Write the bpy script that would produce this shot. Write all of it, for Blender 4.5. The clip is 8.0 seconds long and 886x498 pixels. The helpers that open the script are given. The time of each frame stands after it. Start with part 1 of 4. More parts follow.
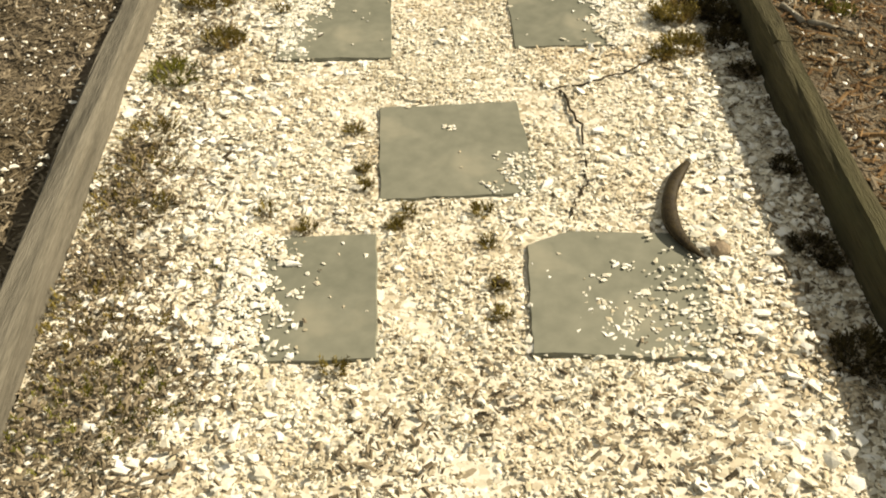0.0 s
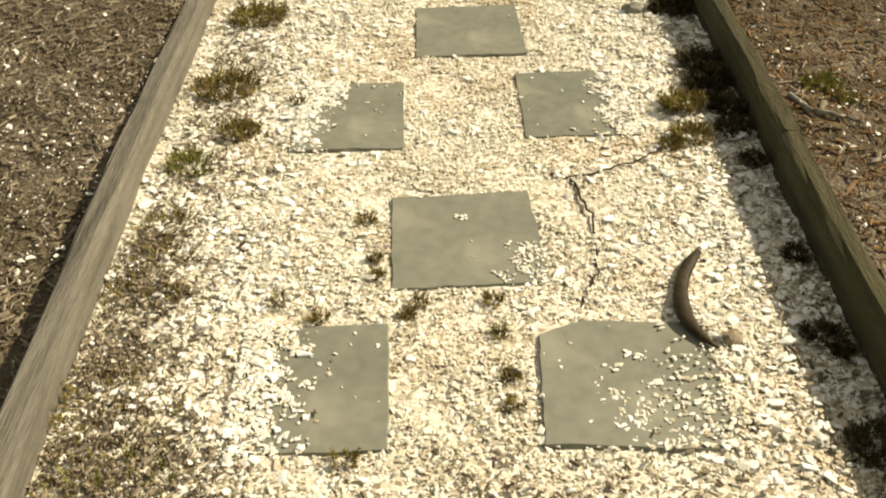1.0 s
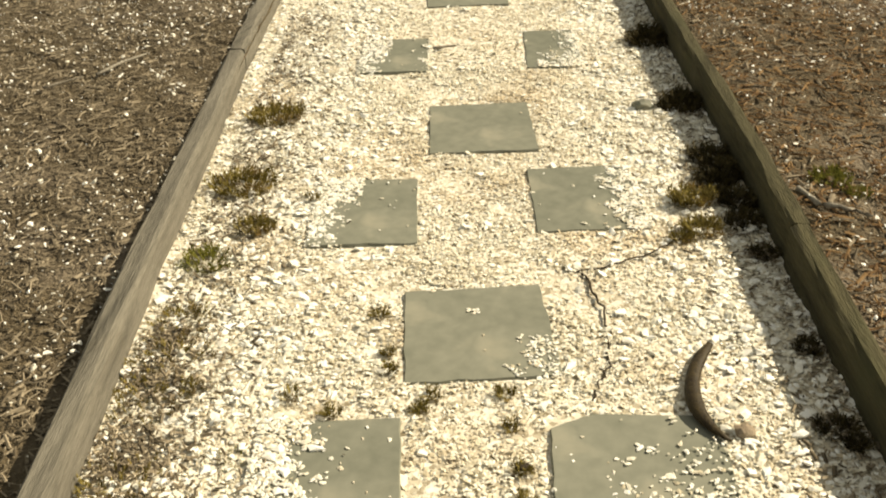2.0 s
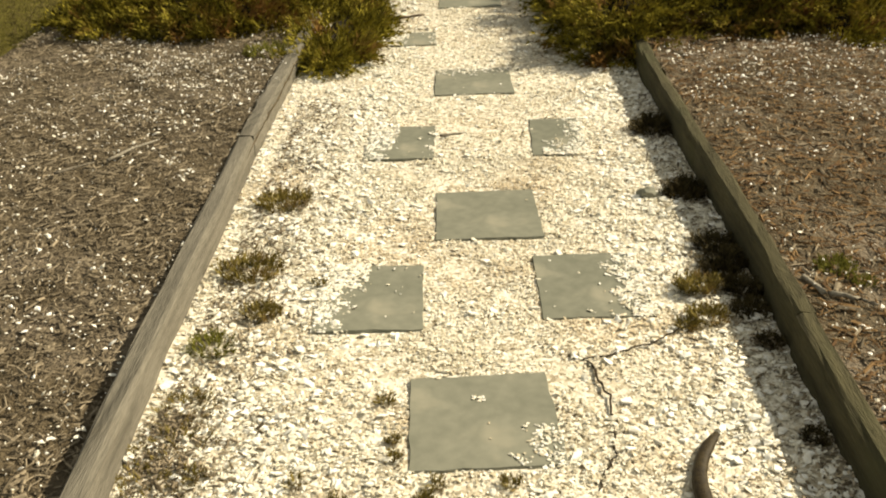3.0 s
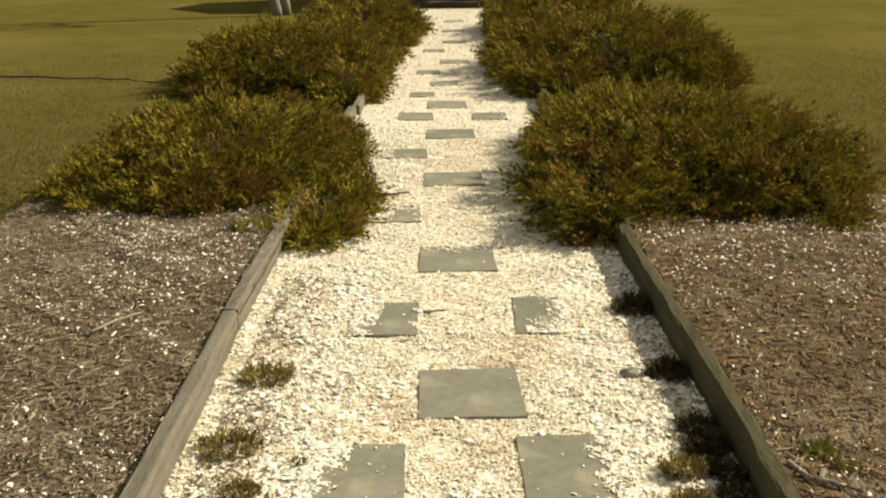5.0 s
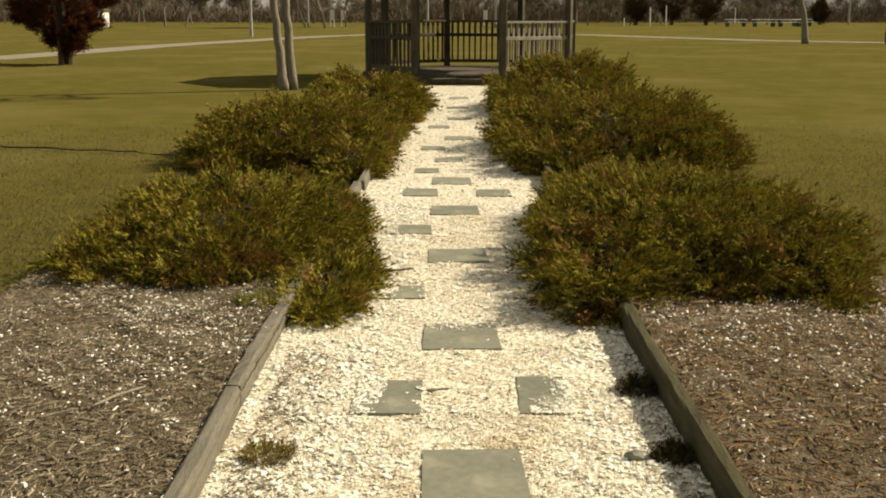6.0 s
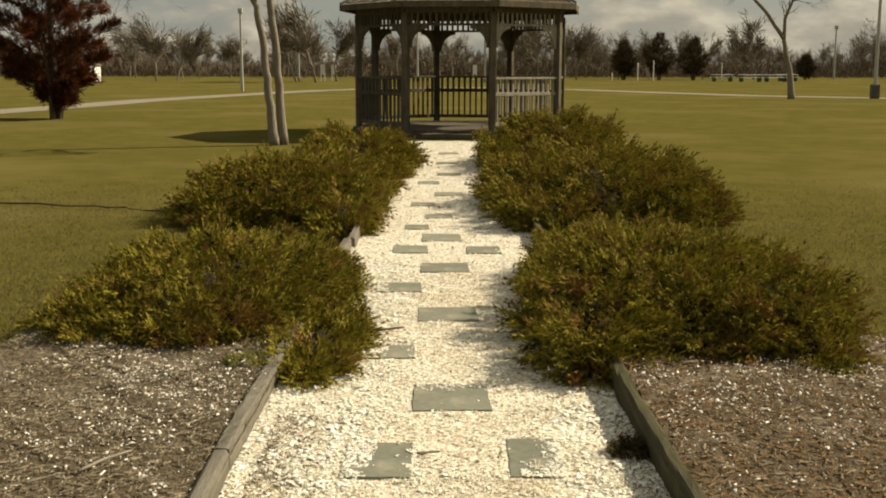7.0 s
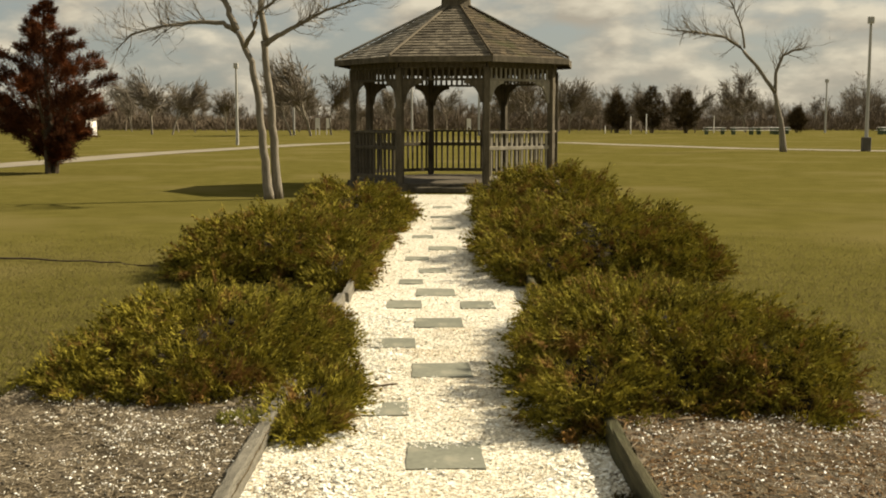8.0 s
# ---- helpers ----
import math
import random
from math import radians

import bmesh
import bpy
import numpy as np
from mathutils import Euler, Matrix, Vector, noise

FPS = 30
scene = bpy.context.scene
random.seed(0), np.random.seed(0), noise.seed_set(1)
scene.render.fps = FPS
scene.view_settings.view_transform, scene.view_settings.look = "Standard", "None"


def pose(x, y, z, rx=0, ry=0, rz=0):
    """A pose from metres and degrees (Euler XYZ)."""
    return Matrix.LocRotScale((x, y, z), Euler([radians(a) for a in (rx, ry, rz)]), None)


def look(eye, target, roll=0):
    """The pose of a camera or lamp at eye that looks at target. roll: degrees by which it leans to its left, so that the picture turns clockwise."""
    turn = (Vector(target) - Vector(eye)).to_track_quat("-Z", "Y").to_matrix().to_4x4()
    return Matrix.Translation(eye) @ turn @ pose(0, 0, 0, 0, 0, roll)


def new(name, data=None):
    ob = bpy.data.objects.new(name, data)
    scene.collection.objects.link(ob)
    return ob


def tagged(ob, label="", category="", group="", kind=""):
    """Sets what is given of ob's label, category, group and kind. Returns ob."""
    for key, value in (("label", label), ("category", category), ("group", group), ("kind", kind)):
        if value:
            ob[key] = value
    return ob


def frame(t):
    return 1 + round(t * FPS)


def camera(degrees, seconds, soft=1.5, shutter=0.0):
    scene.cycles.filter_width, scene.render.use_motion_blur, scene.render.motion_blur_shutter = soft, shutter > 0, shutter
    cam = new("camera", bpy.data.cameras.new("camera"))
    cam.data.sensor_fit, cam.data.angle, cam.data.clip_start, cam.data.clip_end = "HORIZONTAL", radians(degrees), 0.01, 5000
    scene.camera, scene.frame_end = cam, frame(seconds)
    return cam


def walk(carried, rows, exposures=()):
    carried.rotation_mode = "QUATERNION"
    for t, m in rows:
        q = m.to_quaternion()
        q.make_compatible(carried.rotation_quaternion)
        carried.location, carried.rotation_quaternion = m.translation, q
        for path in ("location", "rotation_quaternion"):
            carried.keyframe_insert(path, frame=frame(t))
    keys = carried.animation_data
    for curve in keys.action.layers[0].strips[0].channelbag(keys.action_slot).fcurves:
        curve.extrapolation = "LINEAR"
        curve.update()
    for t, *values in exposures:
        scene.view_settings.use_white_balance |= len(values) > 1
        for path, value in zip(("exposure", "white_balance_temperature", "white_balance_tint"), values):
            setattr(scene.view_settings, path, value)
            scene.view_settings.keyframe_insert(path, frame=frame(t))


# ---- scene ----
# camera: seconds, place, pitch, roll, yaw
cam = camera(42.81, 8.0, soft=1.8, shutter=0.4)
ROWS = [
    (0.0, -0.0094, 0.0166, 1.3404, -37.409, -0.878, 0.014),
    (0.5, -0.0082, 0.0141, 1.3441, -35.366, -1.113, 0.369),
    (1.0, -0.0027, 0.0162, 1.3559, -33.168, -1.542, 0.823),
    (1.5, 0.0094, 0.0050, 1.3617, -30.707, -2.128, 1.441),
    (3.0, 0.0127, -0.0079, 1.3792, -24.143, -2.039, 1.897),
    (3.5, 0.0100, 0.0023, 1.3772, -22.112, -1.786, 1.626),
    (4.0, 0.0171, 0.0003, 1.3844, -20.217, -1.736, 1.208),
    (4.5, 0.0118, -0.0092, 1.3950, -17.901, -1.209, 0.726),
    (6.0, -0.0074, -0.0074, 1.4179, -11.773, -0.005, 0.714),
    (6.5, -0.0107, -0.0042, 1.4370, -10.625, 0.229, 0.288),
    (7.0, -0.0098, -0.0049, 1.4526, -9.104, 0.089, 0.183),
    (7.5, -0.0054, -0.0109, 1.4661, -7.867, -0.117, 0.148),
    (8.0, -0.0041, -0.0074, 1.4740, -6.452, -0.002, -0.089),
]
EXPOSURES = [(0.0, 0.42, 7500, 10), (3.5, 0.52, 7500, 9), (4.5, 0.50, 7550, 10), (6.0, 0.47, 7600, 10), (6.5, 0.43, 7600, 10), (7.0, 0.46, 7600, 10), (7.5, 0.46, 7550, 10), (8.0, 0.70, 7500, 10)]
walk(cam, [(t, pose(x, y, z, 90 + p, 0, w) @ pose(0, 0, 0, 0, 0, r)) for t, x, y, z, p, r, w in ROWS], EXPOSURES)

# ---- light ----
SUN_UP, SUN_ROUND = 36.5, 69.0  # elevation; azimuth clockwise from +y (ahead)
world = bpy.data.worlds.new("sky")
scene.world = world
world.use_nodes = True
wn, wl = world.node_tree.nodes, world.node_tree.links
wn.clear()
sky = wn.new("ShaderNodeTexSky")
sky.sky_type, sky.sun_disc = "NISHITA", False
sky.sun_elevation, sky.sun_rotation = radians(SUN_UP), radians(SUN_ROUND)
sky.dust_density, sky.air_density = 1.5, 1.0
wco = wn.new("ShaderNodeTexCoord")
wmap = wn.new("ShaderNodeMapping")
wmap.inputs["Scale"].default_value = (11.0, 11.0, 27.0)
wmap.inputs["Location"].default_value = (3.1, 0.4, 0.0)
wup = wn.new("ShaderNodeVectorMath")  # a little higher in the sky, to tell cloud tops from their bases
wup.inputs[1].default_value = (0.12, 0.0, 0.32)


def cloud_noise():
    c = wn.new("ShaderNodeTexNoise")
    c.inputs["Scale"].default_value = 1.0
    c.inputs["Detail"].default_value = 6.0
    c.inputs["Roughness"].default_value = 0.52
    return c


cloud, above = cloud_noise(), cloud_noise()
cramp = wn.new("ShaderNodeValToRGB")
cramp.color_ramp.elements[0].position, cramp.color_ramp.elements[1].position = 0.41, 0.60
cshade = wn.new("ShaderNodeMath")
cshade.operation = "SUBTRACT"
crange = wn.new("ShaderNodeMapRange")
crange.inputs["From Min"].default_value, crange.inputs["From Max"].default_value = -0.14, 0.16
ccol = wn.new("ShaderNodeValToRGB")
ccol.color_ramp.elements[0].position, ccol.color_ramp.elements[1].position = 0.15, 0.95
ccol.color_ramp.elements[0].color = (5.6, 5.4, 4.8, 1)
ccol.color_ramp.elements[1].color = (9.6, 9.3, 8.0, 1)
cmix = wn.new("ShaderNodeMix")
cmix.data_type = "RGBA"
bg = wn.new("ShaderNodeBackground")
bg.inputs["Strength"].default_value = 0.044
wout = wn.new("ShaderNodeOutputWorld")
wl.new(wco.outputs["Generated"], wmap.inputs["Vector"])
wl.new(wmap.outputs["Vector"], cloud.inputs["Vector"])
wl.new(wmap.outputs["Vector"], wup.inputs[0])
wl.new(wup.outputs["Vector"], above.inputs["Vector"])
wl.new(cloud.outputs["Fac"], cramp.inputs["Fac"])
wl.new(cloud.outputs["Fac"], cshade.inputs[0])
wl.new(above.outputs["Fac"], cshade.inputs[1])
wl.new(cshade.outputs["Value"], crange.inputs["Value"])
wl.new(crange.outputs["Result"], ccol.inputs["Fac"])
wl.new(cramp.outputs["Color"], cmix.inputs["Factor"])
haze = wn.new("ShaderNodeMix")  # thin high haze over the blue
haze.data_type = "RGBA"
haze.inputs["Factor"].default_value = 0.55
haze.inputs["B"].default_value = (5.2, 6.0, 6.3, 1)
wl.new(sky.outputs["Color"], haze.inputs["A"])
wl.new(haze.outputs["Result"], cmix.inputs["A"])
wl.new(ccol.outputs["Color"], cmix.inputs["B"])
wl.new(cmix.outputs["Result"], bg.inputs["Color"])
wl.new(bg.outputs["Background"], wout.inputs["Surface"])

sun = new("sun", bpy.data.lights.new("sun", "SUN"))
sun.data.energy, sun.data.angle, sun.data.color = 5.0, radians(0.6), (1.0, 0.92, 0.77)
e, a = radians(SUN_UP), radians(SUN_ROUND)
SUNWARD = Vector((math.sin(a) * math.cos(e), math.cos(a) * math.cos(e), math.sin(e)))
sun.matrix_world = look(SUNWARD * 60, (0, 0, 0))


# ---- materials ----
def material(name, dark, light, scale=20.0, rough=0.85, fine=150.0, bump=0.3, stretch=(1, 1, 1), island=0.0, obj=0.0,
             spots=None, spot_scale=2.0, spot_from=0.55, metal=0.0, dist=0.01, thin=None, gloss=0.2):
    """Two-scale noise between two colours, a third in patches, with variation by island or object and a fine relief."""
    m = bpy.data.materials.new(name)
    m.use_nodes = True
    nt = m.node_tree
    n, l = nt.nodes, nt.links
    b = n["Principled BSDF"]
    co = n.new("ShaderNodeTexCoord")
    mp = n.new("ShaderNodeMapping")
    mp.inputs["Scale"].default_value = stretch
    l.new(co.outputs["Object"], mp.inputs["Vector"])
    big = n.new("ShaderNodeTexNoise")
    big.inputs["Scale"].default_value, big.inputs["Detail"].default_value = scale, 5
    small = n.new("ShaderNodeTexNoise")
    small.inputs["Scale"].default_value, small.inputs["Detail"].default_value = fine, 3
    l.new(mp.outputs["Vector"], big.inputs["Vector"])
    l.new(mp.outputs["Vector"], small.inputs["Vector"])
    add = n.new("ShaderNodeMath")
    add.operation = "ADD"
    l.new(big.outputs["Fac"], add.inputs[0])
    l.new(small.outputs["Fac"], add.inputs[1])
    last = add
    for amount, node, out in ((island, "ShaderNodeNewGeometry", "Random Per Island"), (obj, "ShaderNodeObjectInfo", "Random")):
        if amount:
            g = n.new(node)
            mul = n.new("ShaderNodeMath")
            mul.operation = "MULTIPLY_ADD"
            mul.inputs[1].default_value, mul.inputs[2].default_value = amount, -amount / 2
            l.new(g.outputs[out], mul.inputs[0])
            s = n.new("ShaderNodeMath")
            s.operation = "ADD"
            l.new(last.outputs[0], s.inputs[0])
            l.new(mul.outputs[0], s.inputs[1])
            last = s
    ramp = n.new("ShaderNodeMapRange")
    ramp.inputs["From Min"].default_value, ramp.inputs["From Max"].default_value = 0.65, 1.35
    l.new(last.outputs[0], ramp.inputs["Value"])
    mix = n.new("ShaderNodeMix")
    mix.data_type = "RGBA"
    mix.inputs["A"].default_value, mix.inputs["B"].default_value = (*dark, 1), (*light, 1)
    l.new(ramp.outputs["Result"], mix.inputs["Factor"])
    colour = mix.outputs["Result"]
    if spots:
        sp = n.new("ShaderNodeTexNoise")
        sp.inputs["Scale"].default_value, sp.inputs["Detail"].default_value = spot_scale, 6
        l.new(co.outputs["Object"], sp.inputs["Vector"])
        r2 = n.new("ShaderNodeMapRange")
        r2.inputs["From Min"].default_value, r2.inputs["From Max"].default_value = spot_from, spot_from + 0.14
        l.new(sp.outputs["Fac"], r2.inputs["Value"])
        m2 = n.new("ShaderNodeMix")
        m2.data_type = "RGBA"
        m2.inputs["B"].default_value = (*spots, 1)
        l.new(r2.outputs["Result"], m2.inputs["Factor"])
        l.new(colour, m2.inputs["A"])
        colour = m2.outputs["Result"]
    l.new(colour, b.inputs["Base Color"])
    b.inputs["Roughness"].default_value, b.inputs["Metallic"].default_value = rough, metal
    b.inputs["Specular IOR Level"].default_value = gloss if not thin else 0.04
    if bump:
        bp = n.new("ShaderNodeBump")
        bp.inputs["Strength"].default_value, bp.inputs["Distance"].default_value = bump, dist
        l.new(add.outputs[0], bp.inputs["Height"])
        l.new(bp.outputs["Normal"], b.inputs["Normal"])
    if thin:
        t = n.new("ShaderNodeBsdfTranslucent")
        l.new(colour, t.inputs["Color"])
        ms = n.new("ShaderNodeMixShader")
        ms.inputs["Fac"].default_value = thin
        l.new(b.outputs["BSDF"], ms.inputs[1])
        l.new(t.outputs["BSDF"], ms.inputs[2])
        l.new(ms.outputs["Shader"], n["Material Output"].inputs["Surface"])
    return m


def shell_bed_material():
    """Packed crushed shell: small angular cells from white to tan with dark gaps."""
    m = bpy.data.materials.new("crushed_shell_bed")
    m.use_nodes = True
    n, l = m.node_tree.nodes, m.node_tree.links
    b = n["Principled BSDF"]
    co = n.new("ShaderNodeTexCoord")
    warp = n.new("ShaderNodeTexNoise")
    warp.inputs["Scale"].default_value = 60
    vm = n.new("ShaderNodeVectorMath")
    vm.operation = "MULTIPLY_ADD"
    vm.inputs[1].default_value = (0.01, 0.01, 0.01)
    l.new(co.outputs["Object"], warp.inputs["Vector"])
    l.new(warp.outputs["Color"], vm.inputs[0])
    l.new(co.outputs["Object"], vm.inputs[2])
    v = n.new("ShaderNodeTexVoronoi")
    v.inputs["Scale"].default_value = 85
    l.new(vm.outputs["Vector"], v.inputs["Vector"])
    sep = n.new("ShaderNodeSeparateColor")
    l.new(v.outputs["Color"], sep.inputs["Color"])
    r = n.new("ShaderNodeValToRGB")
    el = r.color_ramp.elements
    el[0].position, el[0].color = 0.0, (0.20, 0.16, 0.095, 1)
    el[1].position, el[1].color = 1.0, (0.88, 0.86, 0.76, 1)
    e2 = el.new(0.35)
    e2.color = (0.60, 0.54, 0.41, 1)
    l.new(sep.outputs["Red"], r.inputs["Fac"])
    big = n.new("ShaderNodeTexNoise")
    big.inputs["Scale"].default_value, big.inputs["Detail"].default_value = 2.5, 5
    l.new(co.outputs["Object"], big.inputs["Vector"])
    mr = n.new("ShaderNodeMapRange")
    mr.inputs["From Min"].default_value, mr.inputs["From Max"].default_value = 0.5, 0.75
    mr.inputs["To Max"].default_value = 0.35
    l.new(big.outputs["Fac"], mr.inputs["Value"])
    mix = n.new("ShaderNodeMix")
    mix.data_type = "RGBA"
    mix.inputs["B"].default_value = (0.42, 0.36, 0.25, 1)
    l.new(mr.outputs["Result"], mix.inputs["Factor"])
    l.new(r.outputs["Color"], mix.inputs["A"])
    l.new(mix.outputs["Result"], b.inputs["Base Color"])
    b.inputs["Roughness"].default_value = 0.8
    bp = n.new("ShaderNodeBump")
    bp.inputs["Strength"].default_value, bp.inputs["Distance"].default_value = 1.0, 0.008
    l.new(sep.outputs["Green"], bp.inputs["Height"])
    l.new(bp.outputs["Normal"], b.inputs["Normal"])
    return m


M_BED = shell_bed_material()
M_FINE = material("fine_shell", (0.50, 0.445, 0.32), (0.89, 0.87, 0.755), 6, 0.75, 250, 0.2, island=1.0, dist=0.003, spots=(0.60, 0.51, 0.36), spot_scale=2.2, spot_from=0.50)
M_SHELL = material("broken_shell", (0.70, 0.67, 0.555), (0.91, 0.91, 0.855), 40, 0.7, 250, 0.2, island=1.0, dist=0.003)
M_SLATE = material("grey_green_flagstone", (0.150, 0.158, 0.122), (0.232, 0.235, 0.185), 4, 0.75, 30, 0.10, obj=0.4,
                   spots=(0.29, 0.28, 0.215), spot_scale=6, spot_from=0.56, dist=0.004)
M_TIMBER = material("weathered_timber", (0.085, 0.079, 0.062), (0.205, 0.190, 0.152), 6, 0.9, 60, 0.5, stretch=(6, 0.35, 6),
                    spots=(0.12, 0.105, 0.075), spot_scale=3, spot_from=0.60, dist=0.006)
# olive-brown timber, made darker for the shade on its inner face
M_TIMBER_SHADED = material("shaded_olive_timber", (0.024, 0.021, 0.009), (0.092, 0.084, 0.043), 6, 0.9, 60, 0.8, stretch=(6, 0.35, 6),
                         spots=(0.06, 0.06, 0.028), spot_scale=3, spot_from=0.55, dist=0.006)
M_MULCH = material("mulch_soil", (0.060, 0.046, 0.027), (0.15, 0.118, 0.072), 9, 0.95, 90, 0.9, spots=(0.20, 0.165, 0.12),
                   spot_scale=2.5, spot_from=0.52, dist=0.02)
M_CHIP = material("wood_chip", (0.105, 0.085, 0.056), (0.285, 0.238, 0.166), 15, 0.9, 120, 0.3, island=1.1, dist=0.004)
M_CHIP_RED = material("reddish_wood_chip", (0.082, 0.044, 0.017), (0.235, 0.146, 0.066), 15, 0.9, 120, 0.3, island=1.1, dist=0.004)
M_LAWN = material("dormant_lawn", (0.080, 0.073, 0.018), (0.134, 0.117, 0.034), 1.7, 0.95, 60, 0.5,
                  spots=(0.138, 0.117, 0.042), spot_scale=0.22, spot_from=0.50, dist=0.04, gloss=0.0)
M_BLADE = material("grass_blade", (0.100, 0.090, 0.032), (0.18, 0.152, 0.066), 0.9, 0.9, 8, 0, island=0.8, thin=0.5)
M_JUNIPER = material("juniper_leaf", (0.022, 0.022, 0.005), (0.318, 0.270, 0.040), 9, 0.8, 30, 0, island=0.6,
                     spots=(0.190, 0.104, 0.032), spot_scale=5.0, spot_from=0.525, thin=0.14)
M_CORE = material("juniper_inner_shade", (0.010, 0.008, 0.004), (0.032, 0.025, 0.012), 12, 1.0, 60, 0.6)
M_BARK = material("grey_bark", (0.12, 0.106, 0.082), (0.27, 0.24, 0.19), 8, 0.95, 60, 0.6, stretch=(3, 3, 0.6), dist=0.01)
M_BARK_DARK = material("dark_bark", (0.05, 0.038, 0.026), (0.12, 0.095, 0.065), 8, 0.95, 60, 0.6, stretch=(3, 3, 0.6))
M_REDCEDAR = material("rusty_cedar_leaf", (0.020, 0.011, 0.006), (0.125, 0.045, 0.020), 1.6, 0.85, 12, 0, island=0.4,
                      spots=(0.24, 0.075, 0.028), spot_scale=0.8, spot_from=0.54, thin=0.15)
M_GREENCEDAR = material("dark_cedar_leaf", (0.030, 0.024, 0.010), (0.120, 0.082, 0.034), 1.2, 0.85, 12, 0, island=0.4)
M_WOODS = material("bare_woods_bark", (0.12, 0.10, 0.075), (0.23, 0.195, 0.15), 0.2, 0.95, 2, 0, island=0.3)
M_BRUSH = material("brown_brush", (0.085, 0.063, 0.043), (0.165, 0.13, 0.092), 0.15, 0.95, 2, 0, island=0.2)
M_GAZEBO = material("weathered_gazebo_wood", (0.040, 0.033, 0.022), (0.150, 0.128, 0.090), 5, 0.9, 70, 0.5, stretch=(2, 2, 0.6), obj=0.2, dist=0.006)
# lit copy of the gazebo wood for its sunny bay; also pale twigs
M_PALE_SUNLIT = material("pale_sunlit_wood", (0.15, 0.135, 0.105), (0.40, 0.37, 0.30), 5, 0.9, 70, 0.5, stretch=(2, 2, 0.6), dist=0.006)
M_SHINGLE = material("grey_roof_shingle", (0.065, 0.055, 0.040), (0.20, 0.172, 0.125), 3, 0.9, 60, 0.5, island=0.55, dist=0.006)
M_SHINGLE_PALE = material("pale_roof_shingle", (0.115, 0.100, 0.076), (0.33, 0.295, 0.23), 3, 0.9, 60, 0.5, island=0.6, dist=0.006)
M_SHINGLE_DARK = material("dark_roof_shingle", (0.028, 0.023, 0.014), (0.120, 0.092, 0.055), 2.2, 0.95, 40, 0.5, island=0.6, dist=0.006,
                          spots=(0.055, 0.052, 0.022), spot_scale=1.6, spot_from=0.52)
M_ROAD = material("pale_path_paving", (0.18, 0.16, 0.115), (0.27, 0.24, 0.18), 1, 0.9, 20, 0.3)
M_METAL = material("galvanised_pole", (0.32, 0.32, 0.30), (0.46, 0.45, 0.42), 4, 0.55, 40, 0.1)
M_DARKMETAL = material("dark_pole_base", (0.06, 0.055, 0.045), (0.12, 0.11, 0.09), 4, 0.7, 40, 0.1)
M_WHITE = material("white_paint", (0.66, 0.64, 0.60), (0.82, 0.80, 0.76), 3, 0.6, 40, 0.1)
M_GREENPAINT = material("green_painted_wood", (0.05, 0.085, 0.045), (0.10, 0.14, 0.075), 3, 0.7, 40, 0.1)
M_POD = material("curled_brown_peel", (0.012, 0.008, 0.004), (0.055, 0.040, 0.015), 35, 0.6, 200, 0.4, dist=0.003)
M_DARK_BROWN = material("dark_brown", (0.025, 0.02, 0.013), (0.07, 0.055, 0.035), 40, 0.9, 300, 0.6, dist=0.003)
M_STONE = material("tan_stone", (0.20, 0.15, 0.10), (0.40, 0.33, 0.24), 30, 0.85, 200, 0.5, dist=0.004)
M_WEED = material("low_weed", (0.095, 0.076, 0.023), (0.29, 0.235, 0.072), 14, 0.85, 60, 0, island=0.8, spots=(0.26, 0.18, 0.08), spot_scale=14, thin=0.2)
# darker copy of the weed colour, with the timber's shade put in
M_WEED_SHADED = material("shaded_weed", (0.022, 0.018, 0.007), (0.085, 0.066, 0.024), 14, 0.9, 60, 0, island=0.8)
M_WEED_GREEN = material("green_weed", (0.09, 0.095, 0.02), (0.25, 0.24, 0.055), 14, 0.85, 60, 0, island=0.8, thin=0.25)
M_ROOF_BROWN = material("brown_roofing", (0.10, 0.07, 0.05), (0.16, 0.12, 0.09), 2, 0.9, 30, 0.2)


# ---- mesh helpers ----
def obj_from(name, verts, faces, mat, parent=None, label="", smooth=False):
    me = bpy.data.meshes.new(name)
    me.from_pydata(np.asarray(verts).tolist(), [], faces if isinstance(faces, list) else faces.tolist())
    me.materials.append(mat)
    if smooth:
        me.polygons.foreach_set("use_smooth", [True] * len(me.polygons))
    me.update()
    ob = new(name, me)
    if parent:
        ob.parent = parent
    if label:
        ob["label"] = label
    return ob


def part(name, bm, mat, parent, label="", smooth=False):
    me = bpy.data.meshes.new(name)
    bm.to_mesh(me)
    bm.free()
    me.materials.append(mat)
    if smooth:
        me.polygons.foreach_set("use_smooth", [True] * len(me.polygons))
    ob = new(name, me)
    if parent:
        ob.parent = parent
    if label:
        ob["label"] = label
    return ob


def empty(name, at=(0, 0, 0), turn=0.0):
    ob = new(name)
    ob.empty_display_size = 0.1
    ob.matrix_world = pose(*at, 0, 0, turn)
    return ob


def box_bm(sx, sy, sz, at=(0, 0, 0), bevel=0.005, turn=None):
    """A bevelled box whose base stands at the given place."""
    bm = bmesh.new()
    bmesh.ops.create_cube(bm, size=1.0, matrix=Matrix.Diagonal((sx, sy, sz, 1)))
    if bevel:
        bmesh.ops.bevel(bm, geom=bm.edges[:], offset=bevel, segments=1, affect="EDGES")
    bmesh.ops.transform(bm, matrix=Matrix.Translation(Vector(at) + Vector((0, 0, sz / 2))) @ (turn or Matrix()), verts=bm.verts)
    return bm


